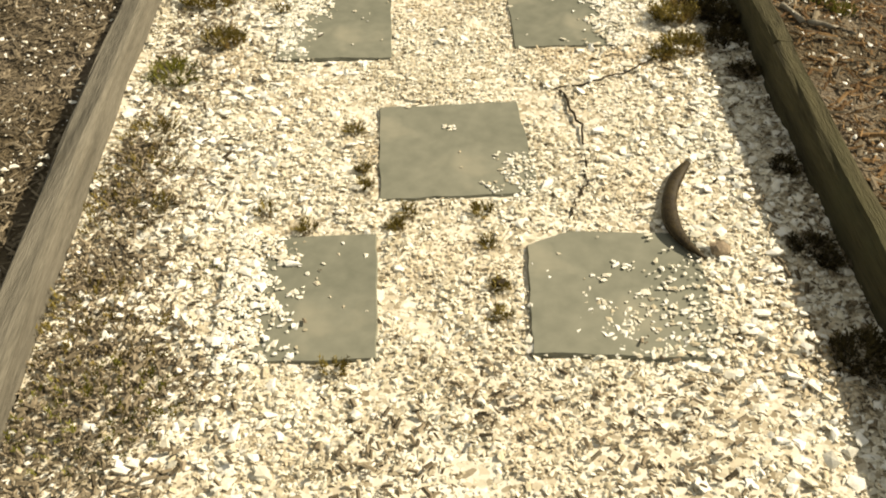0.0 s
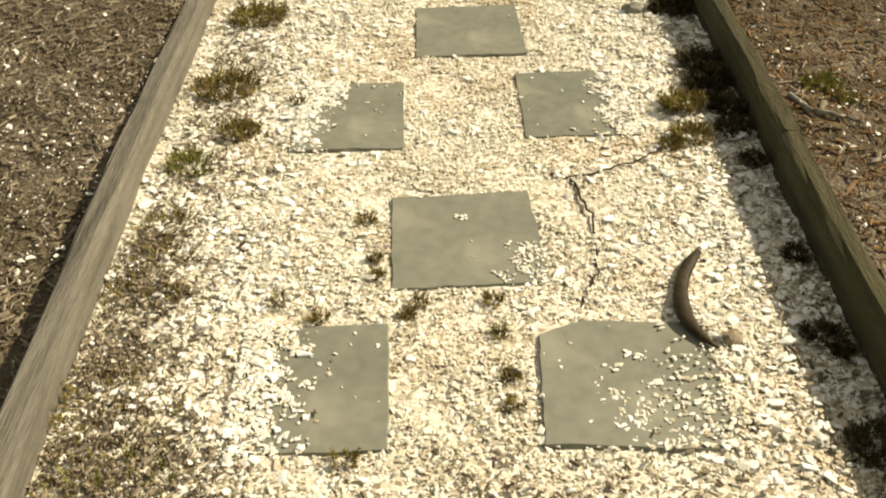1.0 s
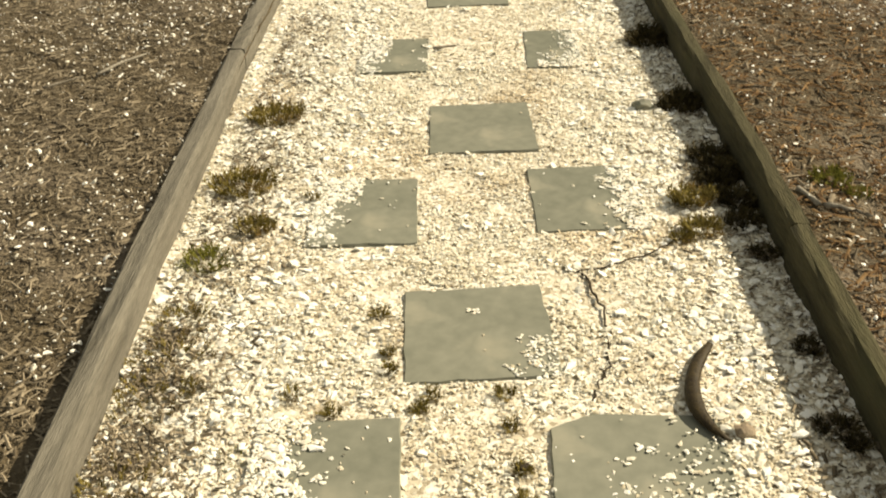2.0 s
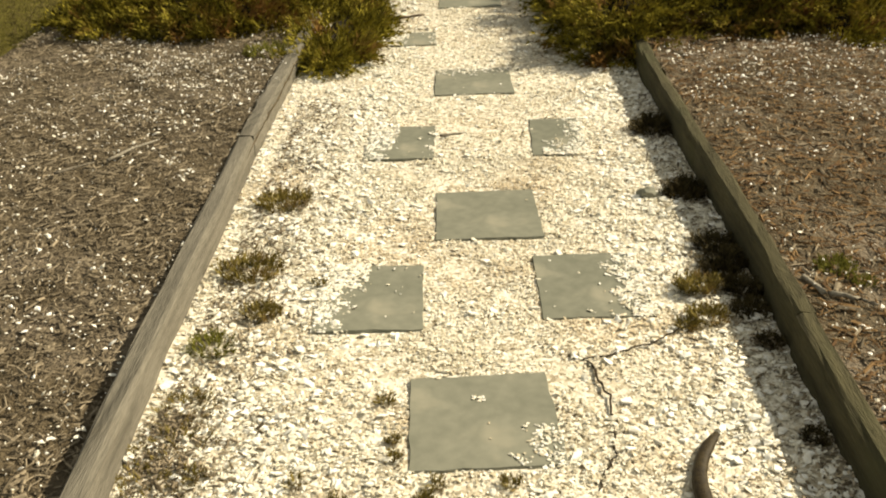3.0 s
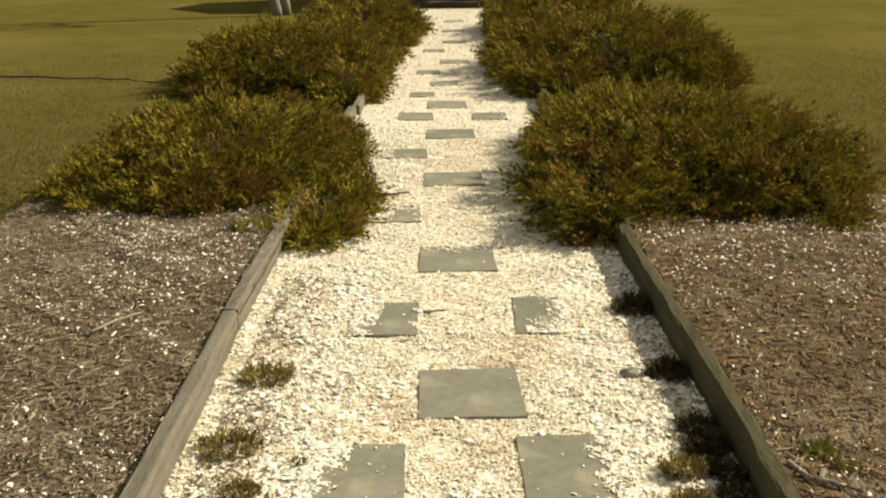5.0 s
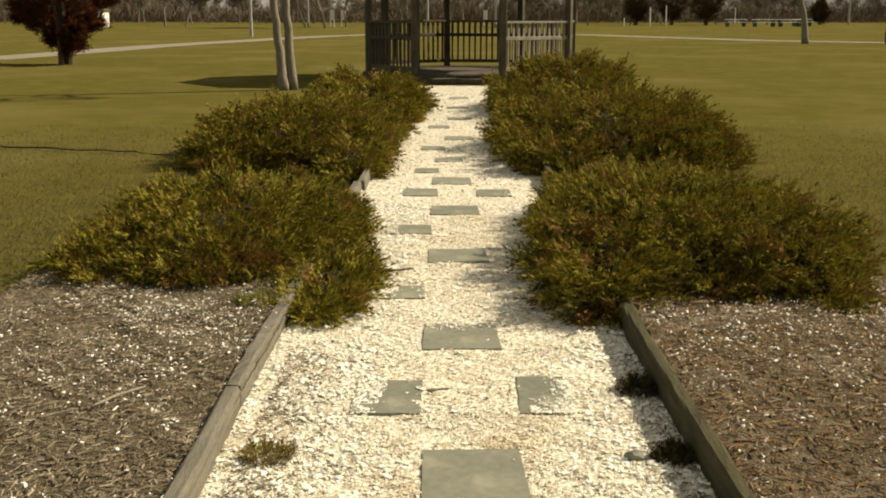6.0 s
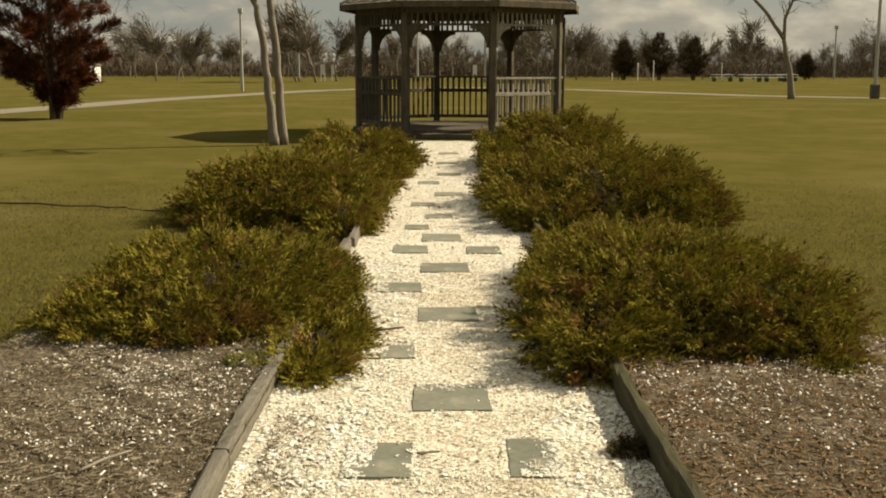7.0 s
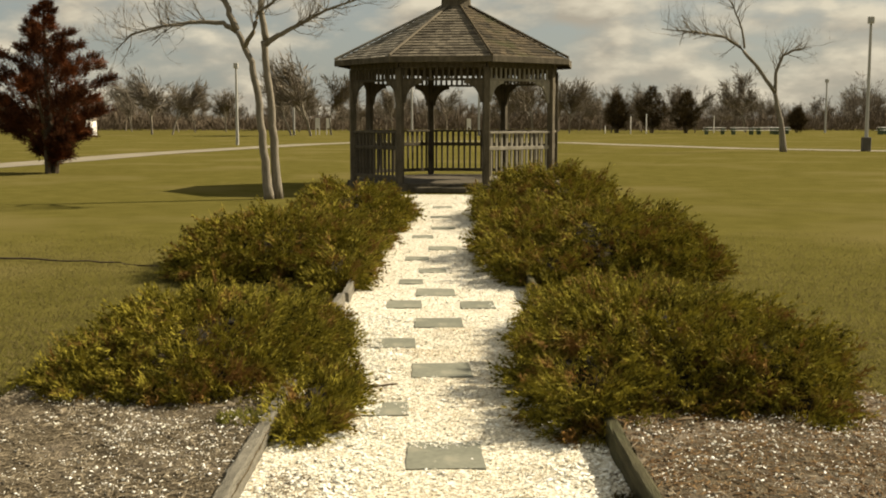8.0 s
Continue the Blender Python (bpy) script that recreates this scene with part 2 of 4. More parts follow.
def tube(points, radii, sides=6):
    """Arrays of a tapered tube along a polyline."""
    pts = [Vector(p) for p in points]
    V, F = [], []
    for i, p in enumerate(pts):
        d = (pts[min(i + 1, len(pts) - 1)] - pts[max(i - 1, 0)]).normalized()
        u = d.orthogonal().normalized()
        w = d.cross(u)
        for k in range(sides):
            q = 2 * math.pi * k / sides
            V.append(p + (u * math.cos(q) + w * math.sin(q)) * radii[i])
        if i:
            o = (i - 1) * sides
            for k in range(sides):
                F.append((o + k, o + (k + 1) % sides, o + sides + (k + 1) % sides, o + sides + k))
    F.append(tuple(reversed(range(sides))))
    F.append(tuple(range(len(V) - sides, len(V))))
    return V, F


def join(chunks):
    V, F, o = [], [], 0
    for v, f in chunks:
        V.extend(v)
        F.extend(tuple(i + o for i in q) for q in f)
        o += len(v)
    return V, F


def turns(yaw, pitch, roll):
    """Stacks of rotation matrices: roll about x, pitch about y, then yaw about z."""
    cz, sz, cy, sy, cx, sx = np.cos(yaw), np.sin(yaw), np.cos(pitch), np.sin(pitch), np.cos(roll), np.sin(roll)
    o, i = np.zeros_like(cz), np.ones_like(cz)
    Z = np.stack([cz, -sz, o, sz, cz, o, o, o, i], -1).reshape(-1, 3, 3)
    Y = np.stack([cy, o, sy, o, i, o, -sy, o, cy], -1).reshape(-1, 3, 3)
    X = np.stack([i, o, o, o, cx, -sx, o, sx, cx], -1).reshape(-1, 3, 3)
    return Z @ Y @ X


def scatter(units, at, rot, size, rng):
    """Copies of small unit shapes (all with the same number of sides a face) as one pair of arrays."""
    Vs, Fs, o = [], [], 0
    kind = rng.integers(0, len(units), len(at))
    for k, (uv, uf) in enumerate(units):
        s = kind == k
        if not s.any():
            continue
        v = np.einsum("nij,nkj->nki", rot[s], uv[None] * size[s][:, None, :]) + at[s][:, None, :]
        Vs.append(v.reshape(-1, 3))
        Fs.append((uf[None] + (np.arange(s.sum()) * len(uv))[:, None, None]).reshape(-1, uf.shape[1]) + o)
        o += v.shape[0] * v.shape[1]
    return np.concatenate(Vs), np.concatenate(Fs)


def hills(x, y, s, seed=0.0):
    """A cheap smooth value in about -1..1 from two coordinates."""
    return (np.sin(x * s * 1.3 + 1.7 * np.sin(y * s * 0.9 + seed)) + np.sin(y * s * 1.1 + 1.3 * np.sin(x * s * 1.7 + seed * 2 + 1)) + np.sin((x + y) * s * 2.1 + seed)) / 3



def shard(rng, sides=5, lift=0.25, skirt=False):
    """A broken shell piece: an uneven cupped plate about one across."""
    q = np.sort(rng.uniform(0, 2 * np.pi, sides)) * 0.5 + np.arange(sides) * np.pi / sides * 1.0
    r = rng.uniform(0.35, 0.6, sides)
    rim = np.stack([r * np.cos(q), r * np.sin(q), np.zeros(sides)], 1)
    v = np.concatenate([rim, [[0, 0, lift]]])
    f = [(i, (i + 1) % sides, sides) for i in range(sides)]
    if skirt:
        v = np.concatenate([v, rim * [0.95, 0.95, 1] - [0, 0, 0.14]])
        for i in range(sides):
            j = (i + 1) % sides
            f += [(sides + 1 + i, sides + 1 + j, j), (sides + 1 + i, j, i)]
    return v, np.array(f)


# ---- ground ----
def sheet(name, x0, x1, y0, y1, nx, ny, z, mat, label, rough=0.0, s=6.0, category="ground", mound=None):
    X, Y = np.meshgrid(np.linspace(x0, x1, nx + 1), np.linspace(y0, y1, ny + 1))
    Z = z + rough * hills(X, Y, s, 1.0) + rough * 0.6 * hills(X, Y, s * 2.7, 4.0)
    if mound is not None:
        Z = Z + mound(X, Y)
    V = np.stack([X, Y, Z], -1).reshape(-1, 3)
    i = (np.arange(ny)[:, None] * (nx + 1) + np.arange(nx)[None]).reshape(-1)
    F = np.stack([i, i + 1, i + nx + 2, i + nx + 1], 1)
    return tagged(obj_from(name, V, F, mat, smooth=True), label, category, kind="structure")


sheet("ground", -900, 900, -300, 1500, 60, 60, -0.03, M_LAWN, "dormant olive-brown park lawn reaching the horizon")
PATH_L, PATH_R, PATH_END = -0.79, 0.765, 22.8
sheet("path", PATH_L - 0.02, PATH_R + 0.02, -1.5, PATH_END, 60, 500, 0.0, M_BED, "garden path of packed crushed white shell", 0.0028, 9.0, "path")


def bed_mound(X, Y):
    return np.where(X > 0, 0.082, 0.03 + 0.032 * np.clip((Y - 1.8) / 1.2, 0, 1)) * np.clip(1 - (np.abs(X) - 0.85) / 1.7, 0, 1) * np.clip((7.5 - Y) / 1.0, 0, 1)


def bed(name, x0, x1, label):
    """A mulched border whose far and outer edges run out unevenly into the lawn."""
    nx, ny = 60, 150
    X, Y = np.meshgrid(np.linspace(x0, x1, nx + 1), np.linspace(-1.5, 8.0, ny + 1))
    outer = np.abs(X) > 2.35 + 0.12 * hills(X * 0 + 1, Y, 2.0)
    Z = 0.004 + bed_mound(X, Y) + 0.008 * hills(X, Y, 7.0, 2.0) + 0.006 * hills(X, Y, 21.0, 5.0) - 0.12 * outer
    V = np.stack([X, Y, Z], -1).reshape(-1, 3)
    i = (np.arange(ny)[:, None] * (nx + 1) + np.arange(nx)[None]).reshape(-1)
    F = np.stack([i, i + 1, i + nx + 2, i + nx + 1], 1)
    return tagged(obj_from(name, V, F, M_MULCH, smooth=True), label, "ground", kind="structure")


bed("mulch_bed_left", -2.75, -0.79, "border of weathered grey-brown wood mulch beside the path")
bed("mulch_bed_right", 0.815, 2.75, "border of reddish-brown wood mulch beside the path")


# ---- stepping stones: centre, size, turn, which sides the shells have crept over ----
STONES = [
    (-0.275, 1.63, 0.295, 0.37, 0, "lx"), (0.315, 1.63, 0.335, 0.37, -2, "s"), (0.02, 2.13, 0.335, 0.385, 2, "c"),
    (-0.275, 2.75, 0.29, 0.41, 0, "lt"), (0.325, 2.80, 0.30, 0.40, 1, "r"), (0.05, 3.325, 0.335, 0.41, 1, ""),
    (-0.26, 4.05, 0.26, 0.40, -1, "ltm"), (0.325, 4.08, 0.21, 0.43, -2, "rb"), (0.015, 4.87, 0.345, 0.42, 0, "n"),
    (-0.285, 5.68, 0.24, 0.27, 0, "lm"), (0.0, 6.59, 0.36, 0.39, 1, ""), (-0.32, 7.42, 0.30, 0.34, 0, "l"),
]
# farther on: centre, width, depth
FAR_STONES = [(-0.02, 8.18, 0.36, 0.38), (-0.30, 9.03, 0.29, 0.40), (0.29, 9.0, 0.28, 0.38), (-0.05, 9.67, 0.34, 0.42), (-0.28, 10.32, 0.23, 0.30), (-0.085, 11.08, 0.28, 0.30),
              (-0.26, 12.1, 0.26, 0.34), (0.02, 13.1, 0.34, 0.38), (-0.24, 14.4, 0.28, 0.36), (0.03, 15.6, 0.34, 0.38), (0.0, 17.4, 0.34, 0.38), (0.02, 19.4, 0.34, 0.38)]
STONES += [(x, y, w, d, 0, "r" if x > 0.2 else "") for x, y, w, d in FAR_STONES]
STONE_LABEL = {
    "": "grey-green flagstone stepping slab set in white shells", "c": "dark grey flagstone slab with a few shells on its corner",
    "l": "grey flagstone slab with shells crept over one side", "n": "dark grey slab with small shells along its far edge"}


def stepping_stone(x, y, w, d, turn, cover, rng):
    """A flagstone with split, slightly uneven edges and a worn rim."""
    n = 9
    if y < 1.9 and x > 0:  # the one with a broken corner
        loop = [(-w / 2, -d / 2), (w / 2, -d / 2), (w / 2, d / 2), (-w / 2 + 0.085, d / 2), (-w / 2, d / 2 - 0.05)]
    elif 4.0 < y < 4.2 and x > 0:
        loop = [(-w / 2 + 0.01, -d / 2), (w / 2 - 0.07, -d / 2), (w / 2, -d / 2 + 0.12), (w / 2 - 0.02, d / 2), (-w / 2, d / 2)]
    else:
        loop = [(-w / 2, -d / 2), (w / 2, -d / 2 + 0.006), (w / 2 - 0.012, d / 2), (-w / 2, d / 2 - 0.008)]
    pts = []
    for i, p in enumerate(loop):
        q = loop[(i + 1) % len(loop)]
        for k in range(n):
            f = k / n
            j = 0.0016 if k else 0.0
            pts.append((p[0] * (1 - f) + q[0] * f + rng.normal() * j, p[1] * (1 - f) + q[1] * f + rng.normal() * j))
    m = len(pts)
    V = [(px, py, -0.035) for px, py in pts] + [(px, py, 0.000) for px, py in pts]
    V += [(px * 0.985, py * 0.985, 0.0062) for px, py in pts] + [(0, 0, 0.0062)]
    F = []
    for i in range(m):
        j = (i + 1) % m
        F += [(i, j, m + j, m + i), (m + i, m + j, 2 * m + j, 2 * m + i), (2 * m + i, 2 * m + j, 3 * m)]
    ob = obj_from("stepping_stone", V, F, M_SLATE)
    ob.matrix_world = pose(x, y, 0.0, rng.normal() * 0.4, rng.normal() * 0.4, turn)
    return tagged(ob, STONE_LABEL.get(cover, STONE_LABEL["l"] if cover[:1] == "l" else "grey-green slab partly buried under creeping white shells"), "stepping stone", "stepping stones of the path")


for row in STONES:
    stepping_stone(*row, np.random.default_rng(int(row[1] * 100)))


# ---- shells ----
DIRT = [(-0.10, 1.22, 0.09), (0.06, 1.37, 0.07), (0.36, 1.27, 0.15), (-0.60, 1.45, 0.15), (-0.62, 1.25, 0.16), (-0.67, 1.98, 0.07), (-0.68, 2.12, 0.045), (-0.66, 1.72, 0.08), (-0.50, 1.42, 0.09), (0.70, 1.45, 0.09), (0.70, 2.92, 0.11), (0.70, 2.68, 0.09), (0.71, 1.76, 0.06), (0.71, 3.45, 0.07), (0.71, 4.15, 0.08), (0.73, 2.03, 0.03), (0.73, 2.45, 0.04)]


def shell_keep(x, y, rng):
    """True where a loose shell may lie: off the slabs, but over those parts that are buried."""
    keep = x > np.maximum(-0.79, -0.65 - 0.0275 * (y + 1.4))  # inside the timber
    for dx, dy, dr in DIRT:  # trodden dirt with few shells left
        keep &= (np.hypot(x - dx, (y - dy) * 1.1) + 0.04 * hills(x, y, 30, dx) > dr) | (rng.random(len(x)) < 0.45)
    for sx, sy, w, d, turn, cover in STONES:
        u, v = (x - sx) / (w / 2), (y - sy) / (d / 2)
        inside = (np.abs(u) < 1.0) & (np.abs(v) < 1.0)
        if not inside.any():
            continue
        ragged = 0.28 * hills(x, y, 38, sx * 9) + 0.12 * rng.normal(size=len(x))
        over = np.zeros(len(x), bool)
        if "l" in cover:
            over |= u + ragged < -0.62
        if "x" in cover:
            over |= u + ragged * 1.2 < -0.36
        if "r" in cover:
            over |= u + ragged * 1.5 > 0.62
        if "b" in cover:
            over |= (v + ragged * 1.7 < -0.66) & (u > -0.6)
        if "t" in cover:
            over |= (v + ragged > 0.35) & (u < -0.15)
        if "m" in cover:
            over |= (v + ragged > 0.1) & (u < -0.25) | (u + ragged > 0.95)
        if "c" in cover:
            over |= (u + ragged > 0.62) & (v < -0.15) & (rng.random(len(x)) < 0.5) | (np.hypot(u + 0.05, v - 0.45) < 0.09) & (rng.random(len(x)) < 0.6)
        if "s" in cover:  # thinly strewn, thicker to the near and outer side
            over |= rng.random(len(x)) < np.clip(0.05 + 0.30 * (0.5 * u - 0.7 * v) + 0.5 * ragged, 0, 0.55)
        if "n" in cover:
            over |= (v + ragged > 0.72) & (rng.random(len(x)) < 0.5)
        over |= rng.random(len(x)) < (0.0012 if cover in ("", "c", "n") else 0.004) * (1 if sy < 6 else 0)
        keep &= ~inside | over
    return keep


def shells(name, count, x0, x1, y0, y1, lo, hi, label, edge=0.0, skirt=False, seed=1, tilt=0.35, z0=0.0, mat=None):
    rng = np.random.default_rng(seed)
    x, y = rng.uniform(x0, x1, count), rng.uniform(y0, y1, count)
    k = shell_keep(x, y, rng)
    if edge:  # larger pieces gather towards the timbers
        k &= rng.random(count) < np.clip((np.abs(x - 0.06) - edge) / 0.28, 0.07, 1) * np.clip(0.75 + 0.6 * hills(x, y, 9, 3.0), 0.15, 1)
    x, y = x[k], y[k]
    n = len(x)
    s = lo * (hi / lo) ** (rng.random(n) ** 1.8)
    ons = ~np.ones(n, bool)
    for sx, sy, w, d, turn, cover in STONES:
        ons |= (np.abs(x - sx) < w / 2) & (np.abs(y - sy) < d / 2)
    z = z0 + 0.006 * hills(x, y, 9.0, 1.0) + 0.0036 * hills(x, y, 24.3, 4.0)
    z = np.where(ons, 0.0078, np.maximum(z, -0.01) + rng.uniform(0.0, 0.004, n)) + (s * 0.1 if skirt else 0)
    size = np.stack([s * rng.uniform(0.8, 1.5, n), s * rng.uniform(0.6, 1.0, n), s * rng.uniform(0.5, 1.2, n)], 1)
    R = turns(rng.uniform(0, 6.28, n), rng.normal(0, tilt, n) * np.where(ons, 0.3, 1), rng.normal(0, tilt, n) * np.where(ons, 0.3, 1))
    units = [shard(rng, 5 if i % 2 else 6, 0.10 if skirt else 0.12, skirt) for i in range(8)]
    units5 = units[1::2]
    V, F = scatter(units5, np.stack([x, y, z], 1), R, size, rng)
    return tagged(obj_from(name, V, F, mat or M_SHELL), label, "shells", kind="stuff")


shells("fine_shell_gravel", 88000, PATH_L, PATH_R, 0.9, 3.9, 0.006, 0.0175, "fine crushed cream-white shell covering the path", seed=11, mat=M_FINE, tilt=0.30)
shells("middle_shell_gravel", 42000, PATH_L, PATH_R, 3.9, 8.0, 0.007, 0.018, "crushed white shell covering the middle of the path", seed=12, mat=M_FINE, tilt=0.32)
shells("far_shell_gravel", 16000, PATH_L, PATH_R, 8.0, PATH_END, 0.015, 0.04, "sunlit crushed white shell near the gazebo", seed=13, tilt=0.3)
shells("coarse_shells", 58000, PATH_L, PATH_R, 0.9, 8.5, 0.010, 0.034, "larger broken white shells gathered along the timbers", edge=0.22, skirt=True, seed=14, tilt=0.22)


def creeping_shells():
    """Denser loose shells over the buried parts of the slabs."""
    rng = np.random.default_rng(15)
    xs, ys = [], []
    for sx, sy, w, d, turn, cover in STONES:
        if cover and sy < 7:
            n = int(9000 * w * d * 1.7)
            x, y = sx + rng.uniform(-0.5, 0.5, n) * w, sy + rng.uniform(-0.5, 0.5, n) * d
            k = shell_keep(x, y, rng)
            xs.append(x[k])
            ys.append(y[k])
    x, y = np.concatenate(xs), np.concatenate(ys)
    n = len(x)
    s = 0.007 * 2.6 ** (rng.random(n) ** 1.6)
    V, F = scatter([shard(rng, 5, 0.14) for _ in range(5)], np.stack([x, y, np.full(n, 0.0082)], 1), turns(rng.uniform(0, 6.28, n), rng.normal(0, 0.16, n), rng.normal(0, 0.16, n)),
                   np.stack([s * rng.uniform(0.8, 1.5, n), s * 0.9, s * 0.8], 1), rng)
    return tagged(obj_from("creeping_shells", V, F, M_SHELL), "white shell flakes creeping over the slab edges", "shells", kind="stuff")


creeping_shells()


# ---- timbers ----
def timber(x, y0, y1, w, h, lean, rng, label, mat):
    """A weathered landscape timber with rounded, uneven edges."""
    n = 26
    prof = [(-0.5, -0.6), (-0.5, 0.30), (-0.44, 0.44), (-0.30, 0.5), (0.30, 0.5), (0.44, 0.44), (0.5, 0.30), (0.5, -0.6)]
    V, F = [], []
    for i in range(n + 1):
        y = y0 + (y1 - y0) * i / n
        dx = lean * (y - y0) + 0.006 * math.sin(y * 2.3 + x)
        for u, v in prof:
            j = 0.0022
            end = 0.96 if i in (0, n) else 1.0
            V.append((x + dx + (u * w + rng.normal() * j) * end, y, h / 2 + v * h * end + rng.normal() * j))
        if i:
            o = (i - 1) * 8
            F += [(o + k, o + k + 1, o + 8 + k + 1, o + 8 + k) for k in range(7)]
    F += [tuple(range(8)), tuple(reversed(range(len(V) - 8, len(V))))]
    ob = obj_from("landscape_timber", V, F, mat)
    return tagged(ob, label, "timber edging", "timbers edging the path")


trng = np.random.default_rng(5)
for x, y0, y1, lean in ((-0.682, -1.4, 3.92, -0.0275), (-0.830, 3.93, 5.42, 0.010), (-0.82, 5.43, 9.1, 0.0), (-0.79, 9.11, 12.0, 0.0),
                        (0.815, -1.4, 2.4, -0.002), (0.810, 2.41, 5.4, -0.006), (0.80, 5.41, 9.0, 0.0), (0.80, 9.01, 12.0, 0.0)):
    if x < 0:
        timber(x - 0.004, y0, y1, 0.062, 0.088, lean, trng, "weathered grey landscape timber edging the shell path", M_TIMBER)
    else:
        timber(x - 0.014, y0, y1, 0.055, 0.112, lean, trng, "olive-brown edging plank, darkened for shade, holding back the mulch", M_TIMBER_SHADED)


# ---- mulch pieces ----
def sliver():
    v = np.array([[-0.5, -0.5, 0], [0.5, -0.4, 0], [0.55, 0.45, 0], [-0.45, 0.5, 0], [-0.4, 0.0, 0.5], [0.42, 0.05, 0.45]])
    f = np.array([(0, 1, 5), (0, 5, 4), (2, 3, 4), (2, 4, 5), (1, 2, 5), (3, 0, 4)])
    return v, f


def chips(name, count, x0, x1, y0, y1, mat, label, seed, lo=0.015, hi=0.06):
    rng = np.random.default_rng(seed)
    x, y = rng.uniform(x0, x1, count), rng.uniform(y0, y1, count)
    n = count
    s = lo * (hi / lo) ** (rng.random(n) ** 1.6)
    z = 0.010 + bed_mound(x, y) + 0.008 * hills(x, y, 7.0, 2.0) + 0.006 * hills(x, y, 21.0, 5.0)
    size = np.stack([s, s * rng.uniform(0.08, 0.28, n), s * rng.uniform(0.06, 0.16, n)], 1)
    R = turns(rng.uniform(0, 6.28, n), rng.normal(0, 0.13, n), rng.normal(0, 0.2, n))
    V, F = scatter([sliver()], np.stack([x, y, z], 1), R, size, rng)
    return tagged(obj_from(name, V, F, mat), label, "mulch", kind="stuff")


chips("mulch_chips", 46000, -2.35, -0.81, 0.8, 6.4, M_CHIP, "shredded grey-brown wood mulch", 21, 0.009, 0.048)
chips("reddish_mulch_chips", 34000, 0.822, 2.35, 0.8, 6.4, M_CHIP_RED, "shredded reddish-brown wood mulch", 22, 0.009, 0.05)
chips("pale_mulch_chips", 8000, 0.822, 2.35, 0.8, 6.4, M_CHIP, "paler weathered slivers in the red mulch", 24)


def bed_shells(name, count, x0, x1, seed, y0=0.8, y1=6.4):
    rng = np.random.default_rng(seed)
    x, y = rng.uniform(x0, x1, count), rng.uniform(y0, y1, count)
    k = hills(x, y, 2.6, seed) + 0.5 * hills(x, y, 7, 1) + rng.normal(0, 0.5, count) > -0.1
    x, y = x[k], y[k]
    n = len(x)
    s = 0.005 * 4.4 ** (rng.random(n) ** 2.4)
    z = 0.020 + bed_mound(x, y) + 0.008 * hills(x, y, 7.0, 2.0) + 0.006 * hills(x, y, 21.0, 5.0)
    size = np.stack([s * rng.uniform(0.8, 1.5, n), s * 0.8, s * 0.8], 1)
    V, F = scatter([shard(rng, 5) for _ in range(5)], np.stack([x, y, z], 1), turns(rng.uniform(0, 6.28, n), rng.normal(0, 0.35, n), rng.normal(0, 0.35, n)), size, rng)
    return tagged(obj_from(name, V, F, M_SHELL), "small white shell flecks strewn over the mulch", "shells", kind="stuff")


def dirt_litter():
    """Brown crumbs and slivers where the shells have worn thin."""
    rng = np.random.default_rng(36)
    P = np.concatenate([np.stack([dx + rng.normal(0, dr * 0.7, int((5000 if dx < -0.5 else 1500) * dr)), dy + rng.normal(0, dr * 0.7, int((5000 if dx < -0.5 else 1500) * dr))], 1) for dx, dy, dr in DIRT])
    edge = rng.random(5200) < 0.68  # along both timbers
    ex = np.where(edge, -0.715 + np.abs(rng.normal(0, 0.13, 5200)), PATH_R - 0.01 - np.abs(rng.normal(0, 0.07, 5200)))
    P = np.concatenate([P, np.stack([ex, rng.uniform(0.9, 4.6, 5200)], 1)])
    P = P[(P[:, 0] > -0.74) & (P[:, 0] < PATH_R)]
    n = len(P)
    s = 0.006 * 4.0 ** (rng.random(n) ** 1.5)
    V, F = scatter([sliver()], np.concatenate([P, rng.uniform(0.004, 0.012, (n, 1))], 1), turns(rng.uniform(0, 6.28, n), rng.normal(0, 0.3, n), rng.normal(0, 0.3, n)), np.stack([s, s * 0.4, s * 0.25], 1), rng)
    return tagged(obj_from("dirt_litter", V, F, M_CHIP), "brown crumbs of soil and bark on thin shells", "litter", kind="stuff")


dirt_litter()
bed_shells("strewn_shells", 7500, -2.35, -0.82, 31)
bed_shells("strewn_shells", 5000, 0.83, 2.35, 32)
bed_shells("strewn_shells", 1200, 1.15, 2.35, 33, 4.45, 5.3)
bed_shells("strewn_shells", 700, -1.6, -0.9, 34, 4.6, 5.3)
bed_shells("strewn_shells", 700, -2.35, -0.85, 37, 3.7, 5.5)
bed_shells("strewn_shells", 900, 0.85, 2.35, 38, 3.9, 5.2)


# ---- junipers ----
def sprig_arrays(rng, needles=6):
    """A short feathery shoot along +x."""
    V, F = [], []
    for i in range(needles):
        s = i / needles
        for side in (-1, 1):
            a = side * rng.uniform(0.25, 0.65)
            ln = 0.55 * (1 - 0.5 * s)
            b = np.array([s, 0, 0.10 * math.sin(3 * s)])
            tip = b + np.array([math.cos(a) * ln, math.sin(a) * ln, rng.uniform(-0.08, 0.18)])
            o = len(V)
            V += [b + [0, -0.065, 0], b + [0.08, 0.065, 0], tip]
            F.append((o, o + 1, o + 2))
    o = len(V)
    V += [(0, -0.05, 0), (0, 0.05, 0), (0.95, 0, 0.08)]
    F.append((o, o + 1, o + 2))
    return np.array(V), np.array(F)


